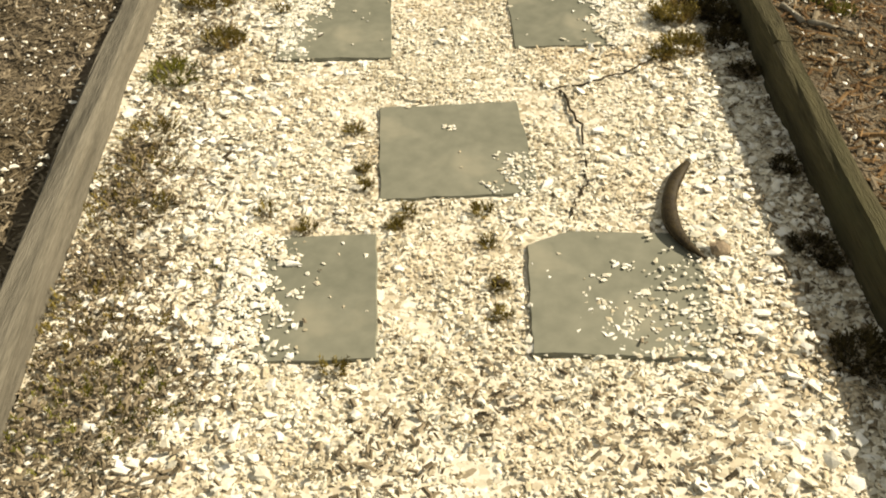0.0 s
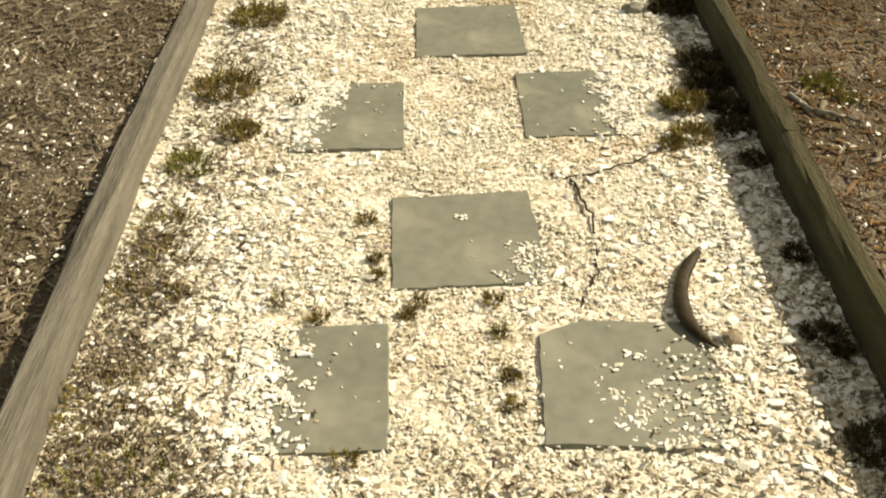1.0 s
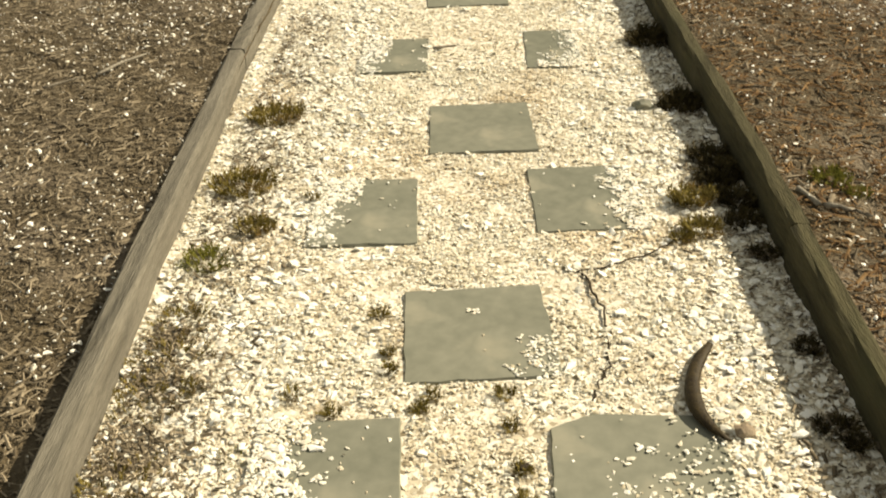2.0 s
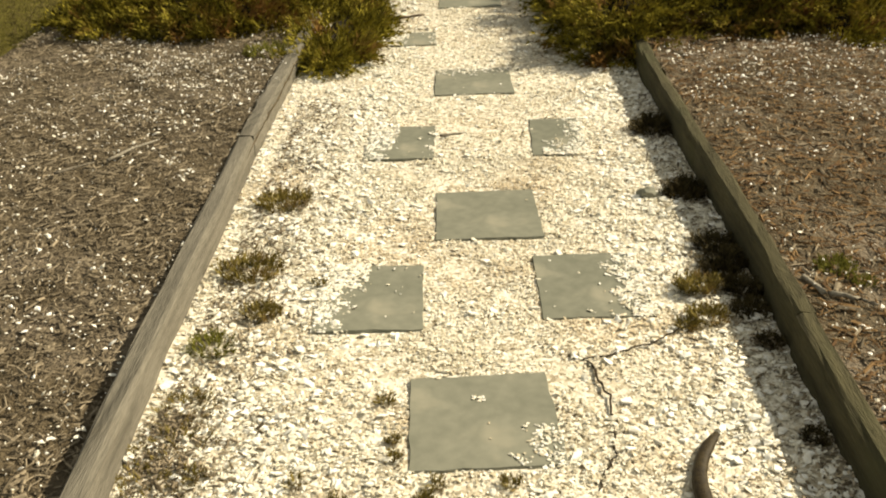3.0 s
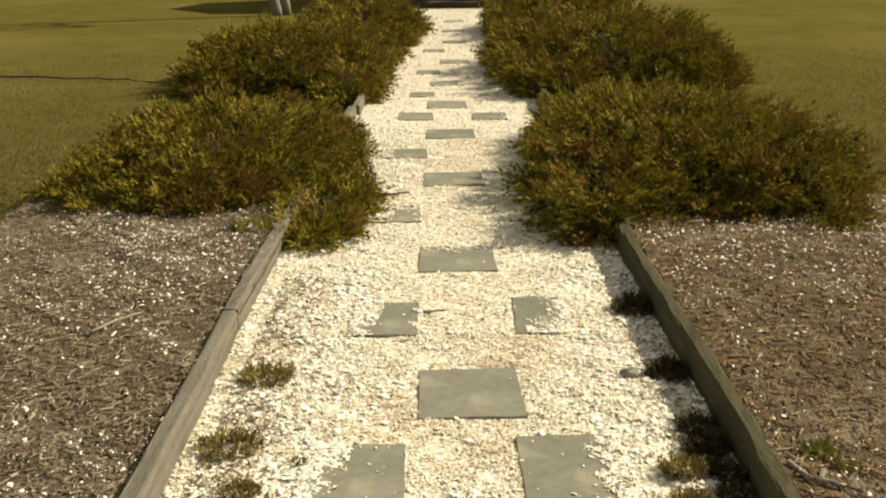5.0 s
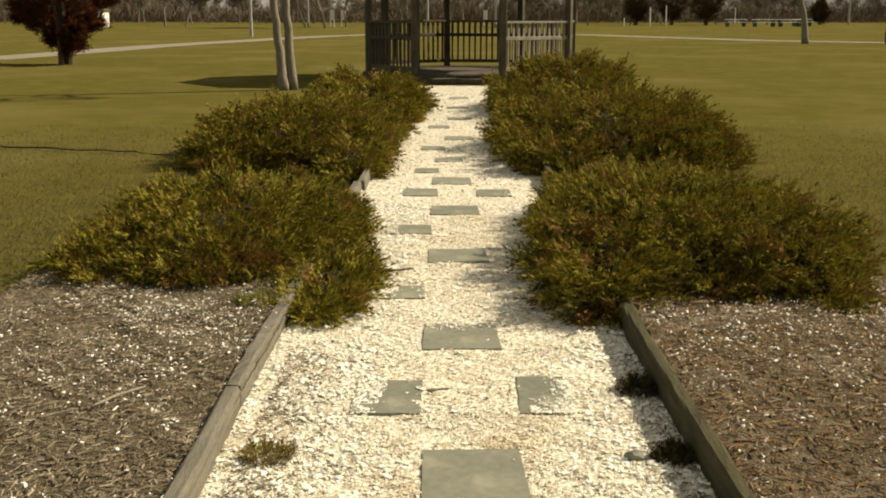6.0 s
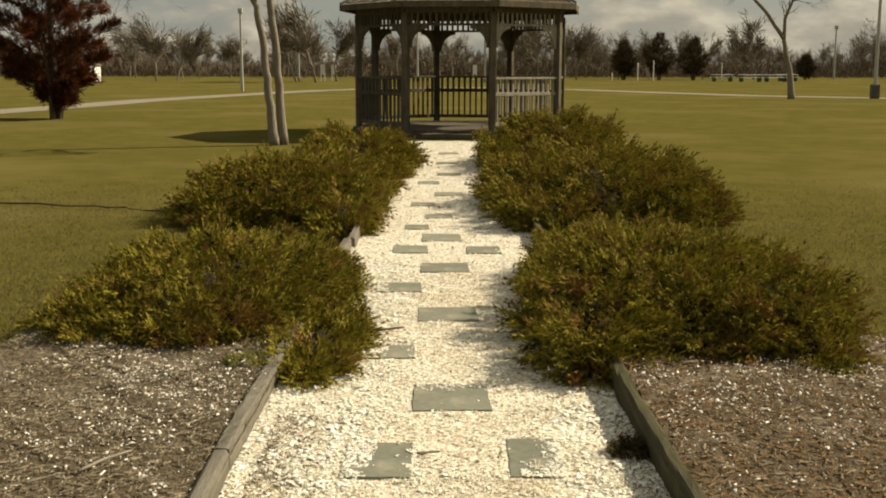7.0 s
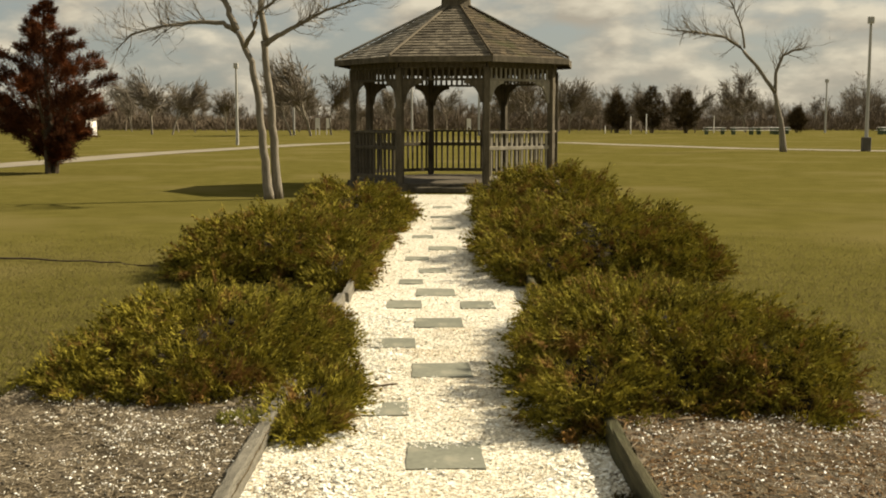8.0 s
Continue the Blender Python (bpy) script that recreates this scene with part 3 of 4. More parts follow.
def plume_arrays(rng, shoots=7):
    """An arching branch end along +x, set with shoots on both sides."""
    Vs, Fs, o = [], [], 0
    for i in range(shoots):
        s = (i + rng.random()) / shoots
        yaw = rng.choice([-1, 1]) * rng.uniform(0.1, 0.85) * (1.1 - 0.5 * s)
        v, f = sprig_arrays(rng, 2)
        R = turns(np.array([yaw]), np.array([-rng.uniform(-0.3, 0.4)]), np.array([rng.uniform(-1.5, 1.5)]))[0]
        v = v @ R.T * rng.uniform(0.36, 0.56) + [s * 0.75, rng.normal() * 0.06, 0.16 * math.sin(2.6 * s) + rng.normal() * 0.06]
        Vs.append(v)
        Fs.append(f + o)
        o += len(v)
    return np.concatenate(Vs), np.concatenate(Fs)


PLUMES = [plume_arrays(np.random.default_rng(50 + i)) for i in range(4)]


def dome(lobe, a, el, steep=0.9):
    """A point on a rounded lobe, full at the shoulders."""
    lx, ly, rx, ry, h = lobe
    c = np.cos(el) ** 0.8
    return np.stack([lx + rx * np.cos(a) * c, ly + ry * np.sin(a) * c, h * np.sin(el) ** steep], -1)


def juniper(lobes, count, label, seed, size=(0.11, 0.19), tuft=0.13, steep=0.75):
    """A low spreading juniper: solid lobes, near-black for inner shade, under shelves of arching feathery branch ends,
    gathered in tufts.
    """
    rng = np.random.default_rng(seed)
    x, y = lobes[0][0], lobes[0][1]
    root = empty("juniper_bush", (x, y, 0.0))
    tagged(root, label, "bush", "junipers beside the path")
    L = np.array([(q[0] - x, q[1] - y) + tuple(q[2:]) for q in lobes])
    na, ne = 26, 8
    for q in L:  # solid heart, the shade inside the bush put into its near-black colour
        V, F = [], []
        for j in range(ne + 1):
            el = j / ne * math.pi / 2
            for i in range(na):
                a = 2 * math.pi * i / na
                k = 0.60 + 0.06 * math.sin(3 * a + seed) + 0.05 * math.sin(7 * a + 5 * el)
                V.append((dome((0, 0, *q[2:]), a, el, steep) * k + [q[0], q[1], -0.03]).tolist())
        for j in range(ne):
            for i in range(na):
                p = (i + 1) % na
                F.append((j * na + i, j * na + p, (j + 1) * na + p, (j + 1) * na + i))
        obj_from("shade_core", V, F, M_CORE, root, "inner twigs as a solid heart, coloured near-black for shade")
    # shelves of foliage, each a fan of branch ends
    per = 9
    nc = count // per
    w = np.sqrt(L[:, 2] * L[:, 3]) * (np.sqrt(L[:, 2] * L[:, 3]) + L[:, 4])
    C, N, A, E = np.zeros((0, 3)), np.zeros((0, 3)), np.zeros(0), np.zeros(0)
    while len(C) < nc:
        g = rng.choice(len(L), nc, p=w / w.sum())
        a, el = rng.uniform(0, 2 * np.pi, nc), np.arcsin(rng.random(nc) ** 0.9)
        P = np.stack([dome(L[k], a[i], el[i], steep) for i, k in enumerate(g)])
        ok = np.ones(nc, bool)
        for k, q in enumerate(L):  # none inside another lobe
            inside = ((P[:, 0] - q[0]) / q[2]) ** 2 + ((P[:, 1] - q[1]) / q[3]) ** 2 + (P[:, 2] / q[4]) ** 2 < 0.80
            ok &= ~inside | (g == k)
        n = np.stack([(P[:, 0] - L[g, 0]) / L[g, 2] ** 2, (P[:, 1] - L[g, 1]) / L[g, 3] ** 2, P[:, 2] / L[g, 4] ** 2], 1)
        for i in np.flatnonzero(ok):  # tufts keep their distance
            if len(C) < nc and (len(C) == 0 or np.min(np.linalg.norm(C - P[i], axis=1)) > tuft * rng.uniform(0.25, 0.75)):
                C, N = np.concatenate([C, P[i:i + 1]]), np.concatenate([N, n[i:i + 1]])
                A, E = np.append(A, math.atan2(n[i, 1], n[i, 0])), np.append(E, el[i])
    N /= np.linalg.norm(N, axis=1)[:, None]
    fan = A + rng.normal(0, 0.55, nc)
    rise = (0.0 if steep < 1 else 0.08) + 0.42 * np.sin(E) + rng.normal(0, 0.16, nc)
    reach = tuft * rng.uniform(0.7, 1.2, nc)
    base = C - N * (reach + tuft * rng.uniform(-0.15, 1.35, nc))[:, None]
    g = np.repeat(np.arange(nc), per)
    n = len(g)
    s = 0.25 + 0.75 * rng.random(n) ** 0.7
    yaw = fan[g] + rng.normal(0, 0.5, n)
    up = rise[g] + rng.normal(0, 0.28, n)
    D = np.stack([np.cos(yaw) * np.cos(up), np.sin(yaw) * np.cos(up), np.sin(up)], 1)
    P = base[g] + D * (s * reach[g])[:, None] + rng.normal(0, 0.012, (n, 3))
    P[:, 2] = np.maximum(P[:, 2], 0.02)
    z = rng.uniform(*size, n)
    V, F = scatter(PLUMES, P, turns(yaw + rng.normal(0, 0.25, n), -up + 0.25 * s, rng.uniform(-1.6, 1.6, n)), np.stack([z, z, z], 1), rng)
    V[:, 2] = np.maximum(V[:, 2], 0.006)
    obj_from("foliage", V, F, M_JUNIPER, root, "olive-green scaly foliage with rusty brown tips")
    for i in range(7):  # bare stems inside
        _, _, rx, ry, h = L[0]
        q = rng.uniform(0, 6.28)
        p = [(rx * 0.15 * math.cos(q), ry * 0.15 * math.sin(q), -0.01), (rx * 0.45 * math.cos(q + 0.1), ry * 0.45 * math.sin(q + 0.1), h * 0.35), (rx * 0.8 * math.cos(q), ry * 0.8 * math.sin(q), h * 0.42)]
        V, F = tube(p, (0.018, 0.012, 0.004), 5)
        obj_from("stem", V, F, M_BARK_DARK, root)
    return root


juniper([(-1.40, 6.95, 0.84, 1.35, 0.37), (-0.68, 5.78, 0.20, 0.76, 0.10), (-1.80, 6.30, 0.48, 0.58, 0.20), (-1.25, 6.00, 0.42, 0.44, 0.22), (-0.98, 7.40, 0.24, 0.80, 0.20)],
        5600, "low spreading olive-green juniper overhanging the path timber", 3, steep=1.1)
juniper([(-1.68, 11.9, 0.95, 1.50, 0.53), (-2.12, 11.1, 0.55, 0.85, 0.32), (-0.94, 10.8, 0.32, 1.15, 0.31), (-1.20, 13.0, 0.58, 1.20, 0.44)],
        4200, "spreading juniper with rusty tips beside the shell path", 8, (0.15, 0.25), 0.16, 1.0)
juniper([(-1.33, 17.0, 0.76, 1.80, 0.56), (-0.78, 16.5, 0.34, 1.60, 0.34)], 2000, "small juniper mound close to the gazebo step", 14, (0.17, 0.29), 0.18)
juniper([(1.28, 6.60, 0.78, 1.36, 0.47), (1.72, 6.30, 0.52, 0.95, 0.42), (0.75, 5.85, 0.37, 0.86, 0.37), (1.74, 5.70, 0.32, 0.52, 0.24), (1.25, 7.70, 0.66, 0.85, 0.40)],
        6200, "dense dark-green juniper casting shade on the shells", 5)
juniper([(1.64, 12.0, 1.08, 1.90, 0.64), (2.12, 11.3, 0.70, 1.15, 0.42), (0.74, 11.8, 0.36, 1.80, 0.48), (0.97, 10.5, 0.42, 0.66, 0.36)],
        5000, "broad juniper with brown tips along the path", 9, (0.14, 0.24), 0.16)
juniper([(1.68, 17.2, 0.98, 2.10, 0.82), (0.78, 16.6, 0.38, 2.20, 0.52)], 2600, "tall rounded juniper mound before the gazebo", 17, (0.16, 0.28), 0.18)


# ---- gazebo ----
GX, GY, GR, GTURN = 0.34, 26.4, 2.42, -8.0
FLOOR, RAIL, BEAM, EAVE, APEX = 0.14, 1.26, 2.62, 2.80, 4.13


def corner(k, r, z):
    q = math.radians(-90 - 22.5 + 45 * k)
    return Vector((r * math.cos(q), r * math.sin(q), z))


def prism_between(p, q, w, h, bevel=0.006):
    """A rail from p to q (level), w thick and h high, its underside at p's height."""
    d = q - p
    bm = box_bm(d.length, w, h, (0, 0, 0), bevel)
    m = Matrix.Translation((p + q) / 2) @ Matrix.Rotation(math.atan2(d.y, d.x), 4, "Z")
    bmesh.ops.transform(bm, matrix=m, verts=bm.verts)
    return bm


def bracket_arrays(w=0.40, h=0.46, t=0.05):
    """A curved corner bracket in the x-z plane, its square corner at the origin, reaching +x and down."""
    n = 9
    inner = []
    for i in range(n + 1):
        q = i / n * math.pi / 2
        inner.append((w - (w - 0.06) * math.sin(q), -h + (h - 0.06) * math.cos(q)))
    loop = [(0.0, 0.0), (w, 0.0)] + inner + [(0.0, -h)]
    m = len(loop)
    V = [(x, -t / 2, z) for x, z in loop] + [(x, t / 2, z) for x, z in loop]
    F = [tuple(range(m)), tuple(reversed(range(m, 2 * m)))] + [(i, i + m, (i + 1) % m + m, (i + 1) % m) for i in range(m)]
    return V, F


def shared(src, name, parent, m):
    ob = new(name, src.data)
    ob.parent, ob.matrix_local = parent, m
    return ob


def gazebo():
    g = empty("gazebo", (GX, GY, 0), GTURN)
    tagged(g, "octagonal weathered wooden gazebo with shingled roof and railings", "gazebo")
    # floor and skirt
    bm = bmesh.new()
    lo = [bm.verts.new(corner(k, GR + 0.14, -0.02)) for k in range(8)]
    hi = [bm.verts.new(corner(k, GR + 0.14, FLOOR)) for k in range(8)]
    for k in range(8):
        bm.faces.new((lo[k], lo[(k + 1) % 8], hi[(k + 1) % 8], hi[k]))
    bm.faces.new(hi)
    part("floor_deck", bm, M_GAZEBO, g)
    stp = box_bm(1.15, 0.42, 0.10, (0, -(GR + 0.14) * math.cos(math.pi / 8) - 0.21, -0.015), 0.008)
    part("step", stp, M_GAZEBO, g, "low weathered entry step")
    post = part("post", box_bm(0.135, 0.135, BEAM - FLOOR, (0, 0, 0), 0.01), M_GAZEBO, g)
    post.matrix_local = Matrix.Translation(corner(0, GR, FLOOR)) @ Matrix.Rotation(math.radians(-22.5), 4, "Z")
    for k in range(1, 8):
        shared(post, "post", g, Matrix.Translation(corner(k, GR, FLOOR)) @ Matrix.Rotation(math.radians(-22.5 + 45 * k), 4, "Z"))
    unit = {}

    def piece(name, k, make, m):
        """One of many alike pieces; those of the sunny bay have sunlight in their colour."""
        mat = M_PALE_SUNLIT if k == 1 else M_GAZEBO
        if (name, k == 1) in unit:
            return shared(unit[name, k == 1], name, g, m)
        ob = unit[name, k == 1] = part(name, make(), mat, g, "pale wood, sunlight put into its colour" if k == 1 else "")
        ob.matrix_local = m
        return ob

    def bracket_bm():
        bm = bmesh.new()
        V, F = bracket_arrays()
        vs = [bm.verts.new(v) for v in V]
        for f in F:
            bm.faces.new([vs[i] for i in f])
        return bm
    for k in range(8):
        wood = M_PALE_SUNLIT if k == 1 else M_GAZEBO
        p, q = corner(k, GR, 0), corner(k + 1, GR, 0)
        d = (q - p).normalized()
        p2, q2 = p + d * 0.07, q - d * 0.07
        ang = Matrix.Rotation(math.atan2(d.y, d.x), 4, "Z")
        ln = (q2 - p2).length
        up = lambda v, z: v + Vector((0, 0, z))
        part("beam", prism_between(up(p, BEAM - 0.02), up(q, BEAM - 0.02), 0.11, 0.14), M_GAZEBO, g)
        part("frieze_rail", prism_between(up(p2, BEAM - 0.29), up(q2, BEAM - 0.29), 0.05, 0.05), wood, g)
        n = 13
        for i in range(n):
            at = p2 + d * ln * (i + 0.5) / n
            piece("spindle", k, lambda: box_bm(0.05, 0.03, 0.23, (0, 0, 0), 0.004), Matrix.Translation(up(at, BEAM - 0.245)) @ ang)
        for a, sgn in ((p2, 1), (q2, -1)):
            piece("bracket", k, bracket_bm, Matrix.Translation(up(a, BEAM - 0.29)) @ ang @ Matrix.Diagonal((sgn, 1, 1, 1)))
        if k == 0:
            continue  # the way in
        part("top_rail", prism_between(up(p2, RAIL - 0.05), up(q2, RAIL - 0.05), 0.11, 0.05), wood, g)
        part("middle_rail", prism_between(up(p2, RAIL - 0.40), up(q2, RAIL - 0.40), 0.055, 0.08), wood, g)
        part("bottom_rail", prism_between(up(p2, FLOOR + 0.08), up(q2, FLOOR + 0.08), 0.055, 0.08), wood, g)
        n = 12
        for i in range(n):
            at = p2 + d * ln * (i + 0.5) / n
            piece("baluster", k, lambda: box_bm(0.045, 0.035, RAIL - 0.40 - FLOOR - 0.14, (0, 0, 0), 0.004), Matrix.Translation(up(at, FLOOR + 0.15)) @ ang)
            piece("short_baluster", k, lambda: box_bm(0.06, 0.035, 0.29, (0, 0, 0), 0.004), Matrix.Translation(up(at, RAIL - 0.33)) @ ang)
    # roof: eight faces of overlapping shingle courses
    ER, rng = 2.82, np.random.default_rng(77)
    rows = 20
    for k in range(8):
        V, F = [], []
        for r in range(rows):
            f0, f1 = r / rows, min((r + 1.25) / rows, 1.0)
            sag = lambda f: EAVE + (APEX - EAVE) * (f * 0.96 + 0.04 * f * f)
            ra, rb = ER * (1 - f0 * 0.93), ER * (1 - f1 * 0.93)
            a0, a1, b0, b1 = corner(k, ra, sag(f0) + 0.030), corner(k + 1, ra, sag(f0) + 0.030), corner(k, rb, sag(f1) + 0.004), corner(k + 1, rb, sag(f1) + 0.004)
            n = max(2, int((a1 - a0).length / 0.17))
            cuts = [0.0] + [(i + rng.uniform(-0.25, 0.25)) / n for i in range(1, n)] + [1.0]
            for c0, c1 in zip(cuts, cuts[1:]):
                dz = Vector((0, 0, rng.uniform(-0.006, 0.006)))
                o = len(V)
                top = [a0.lerp(a1, c0 + 0.004) + dz, a0.lerp(a1, c1 - 0.004) + dz, b0.lerp(b1, c1), b0.lerp(b1, c0)]
                V += top + [top[0] - Vector((0, 0, 0.026)), top[1] - Vector((0, 0, 0.026))]
                F += [(o, o + 1, o + 2, o + 3), (o + 4, o + 5, o + 1, o)]
        # left faces paler, right faces darker than the rest
        mat, note = {7: (M_SHINGLE_PALE, "pale grey shingles in overlapping courses"), 6: (M_SHINGLE_PALE, "pale grey shingles in overlapping courses"), 1: (M_SHINGLE_DARK, "dark brown shingles with olive patches in overlapping courses"),
                     2: (M_SHINGLE_DARK, "dark brown shingles with olive patches in overlapping courses")}.get(k, (M_SHINGLE, "grey-brown shingles in overlapping courses"))
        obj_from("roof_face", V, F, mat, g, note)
        # under-boarding
        V = [corner(k, ER - 0.02, EAVE - 0.03), corner(k + 1, ER - 0.02, EAVE - 0.03), corner(k + 1, 0.2, APEX - 0.10), corner(k, 0.2, APEX - 0.10)]
        obj_from("roof_boarding", V + [v + Vector((0, 0, 0.02)) for v in V], [(3, 2, 1, 0), (4, 5, 6, 7), (0, 1, 5, 4)], M_GAZEBO, g)
        part("fascia", prism_between(corner(k, ER, EAVE - 0.10), corner(k + 1, ER, EAVE - 0.10), 0.035, 0.13), M_GAZEBO, g)
        a, b = corner(k, ER + 0.01, EAVE + 0.03), corner(k, 0.22, APEX + 0.0)
        mid = [a.lerp(b, i / 8) + Vector((0, 0, 0.022)) for i in range(9)]
        V, F = tube(mid, [0.028] * 9, 6)
        obj_from("ridge_cap", V, F, M_SHINGLE_DARK if k in (1, 2) else M_SHINGLE_PALE if k == 7 else M_SHINGLE, g)
    # cupola
    V = [corner(k, 0.36, APEX - 0.12) for k in range(8)] + [corner(k, 0.34, APEX + 0.22) for k in range(8)]
    F = [(k, (k + 1) % 8, 8 + (k + 1) % 8, 8 + k) for k in range(8)] + [tuple(range(8, 16))]
    obj_from("cupola", V, F, M_GAZEBO, g)
    V = [corner(k, 0.46, APEX + 0.20) for k in range(8)] + [Vector((0, 0, APEX + 0.62))]
    obj_from("cupola_roof", V, [(k, (k + 1) % 8, 8) for k in range(8)] + [tuple(reversed(range(8)))], M_SHINGLE, g)
    return g


gazebo()


# ---- bare trees ----
def grow(p, d, r, ln, depth, rng, out, sides=6, spread=0.6, lift=0.12, segs=4, kids=(2, 4), least=0.004):
    """Adds a crooked tapering branch and, in turn, its side branches."""
    pts, rad = [Vector(p)], [r]
    v = Vector(d).normalized()
    for i in range(segs):
        v = (v + Vector((rng.normal(), rng.normal(), rng.normal())) * 0.16 + Vector((0, 0, lift * 0.4))).normalized()
        pts.append(pts[-1] + v * ln / segs)
        rad.append(r * (1 - 0.6 * (i + 1) / segs))
    out.append(tube(pts, rad, sides))
    if depth <= 0:
        return
    for i in range(int(rng.integers(kids[0], kids[1] + 1))):
        f = rng.uniform(0.35, 1.0)
        j = min(int(f * segs), segs - 1)
        at = pts[j].lerp(pts[j + 1], f * segs - j)
        side = Vector((rng.normal(), rng.normal(), rng.normal())).normalized()
        nd = (v + side * spread * rng.uniform(0.8, 1.6) + Vector((0, 0, lift))).normalized()
        grow(at, nd, max(rad[j] * 0.6, least), ln * rng.uniform(0.5, 0.8), depth - 1, rng, out, max(3, sides - 1), spread, lift, segs, kids, least)


def limb(points, radii, rng, out, twigs, depth, ln, r, lift=0.1):
    """A given crooked limb with side branches growing off its outer part."""
    pts = [Vector(p) for p in points]
    fine, fr = [], []
    for i in range(len(pts) - 1):
        for k in range(4):
            f = k / 4
            fine.append(pts[i].lerp(pts[i + 1], f) + Vector((rng.normal(), rng.normal(), rng.normal())) * min(radii[i] * 0.2, 0.009))
            fr.append(radii[i] * (1 - f) + radii[i + 1] * f)
    fine.append(pts[-1])
    fr.append(radii[-1])
    out.append(tube(fine, fr, 8))
    for i in range(twigs):
        j = int(rng.uniform(0.3, 1.0) * (len(fine) - 1))
        d = (fine[min(j + 1, len(fine) - 1)] - fine[j - 1]).normalized() + Vector((rng.normal(), rng.normal(), rng.normal() + 0.35)) * 0.65
        grow(fine[j], d, min(r, fr[j] * 0.6), ln * rng.uniform(0.6, 1.2), depth, rng, out, 4, 0.6, lift, 3, (2, 2), 0.0032)


def twin_tree():
    x0, y0 = -3.27, 21.9
    rng = np.random.default_rng(4)
    root = empty("bare_tree", (x0, y0, 0))
    tagged(root, "bare grey tree with two slender trunks rising together", "tree")
    a, b, c = [], [], []
    limb([(-0.07, 0.00, -0.05), (-0.13, 0.00, 0.52), (-0.19, 0.00, 1.25), (-0.26, 0.00, 2.00), (-0.37, 0.00, 2.60), (-0.62, 0.00, 3.17)], [0.105, 0.085, 0.074, 0.068, 0.06, 0.052], rng, a, 0, 0, 0, 0)
    limb([(0.08, 0.15, -0.05), (0.03, 0.15, 0.85), (-0.03, 0.15, 1.94), (-0.12, 0.15, 2.60), (-0.15, 0.15, 3.01)], [0.10, 0.082, 0.072, 0.066, 0.06], rng, b, 0, 0, 0, 0)
    limb([(-0.62, 0.00, 3.17), (-0.90, 0.00, 3.34), (-1.55, 0.00, 3.34), (-2.05, 0.00, 3.28), (-2.65, 0.00, 3.12), (-3.01, 0.00, 2.76)], [0.055, 0.045, 0.036, 0.027, 0.018, 0.006], rng, c, 46, 3, 0.55, 0.011, 0.22)
    limb([(-0.65, 0.00, 3.20), (-0.79, 0.00, 3.58), (-1.01, 0.00, 4.13), (-1.17, 0.00, 4.79), (-1.61, 0.00, 5.44)], [0.07, 0.055, 0.045, 0.03, 0.012], rng, c, 34, 3, 0.6, 0.011, 0.2)
    limb([(-0.10, 0.15, 3.01), (-0.19, 0.20, 3.58), (-0.23, 0.20, 4.46), (-0.08, 0.20, 5.44)], [0.07, 0.055, 0.04, 0.015], rng, c, 22, 3, 0.7, 0.012, 0.25)
    limb([(-0.11, 0.15, 2.95), (0.20, 0.10, 3.15), (0.64, 0.00, 3.34), (1.07, -0.20, 3.56), (1.57, -0.30, 3.71), (2.00, -0.30, 3.86)], [0.06, 0.045, 0.035, 0.026, 0.018, 0.006], rng, c, 44, 3, 0.55, 0.011, 0.22)
    limb([(-0.51, 0.00, 2.87), (-0.27, -0.30, 3.15), (-0.13, -0.60, 3.47), (0.25, -0.90, 3.69), (0.80, -1.00, 4.13)], [0.05, 0.04, 0.034, 0.02, 0.008], rng, c, 34, 3, 0.55, 0.010, 0.2)
    for name, chunk in (("trunk", a), ("trunk", b), ("crown", c)):
        V, F = join(chunk)
        obj_from(name, V, F, M_BARK, root, smooth=True)


def leaning_tree():
    x0, y0 = 16.9, 56.0
    rng = np.random.default_rng(6)
    root = empty("bare_tree", (x0, y0, 0))
    tagged(root, "bare crooked tree with a leaning trunk on the lawn", "tree")
    a, c = [], []
    limb([(0.00, 0.00, -0.06), (-0.14, 0.00, 1.31), (-0.36, 0.00, 2.15), (-0.50, 0.00, 2.85)], [0.19, 0.135, 0.115, 0.105], rng, a, 0, 0, 0, 0)
    limb([(-0.50, 0.00, 2.85), (-1.46, 0.00, 4.17), (-2.30, 0.00, 5.07), (-3.05, 0.00, 5.57), (-4.09, 0.00, 5.74), (-5.01, 0.00, 5.85), (-6.13, 0.00, 5.96)], [0.10, 0.085, 0.075, 0.07, 0.06, 0.04, 0.015], rng, c, 30, 3, 1.2, 0.03, 0.2)
    limb([(-0.50, 0.00, 2.85), (-0.50, 0.00, 3.83), (-0.17, 0.00, 4.67), (0.45, 0.00, 4.95), (1.15, 0.00, 5.09)], [0.10, 0.08, 0.06, 0.04, 0.015], rng, c, 22, 3, 0.95, 0.026, 0.2)
    limb([(-2.07, 0.00, 5.01), (-2.21, 0.00, 5.93), (-2.63, 0.00, 6.91), (-3.19, 0.00, 8.03)], [0.06, 0.05, 0.035, 0.01], rng, c, 16, 3, 1.0, 0.024, 0.2)
    for name, chunk in (("trunk", a), ("crown", c)):
        V, F = join(chunk)
        obj_from(name, V, F, M_BARK, root, smooth=True)


twin_tree()
leaning_tree()


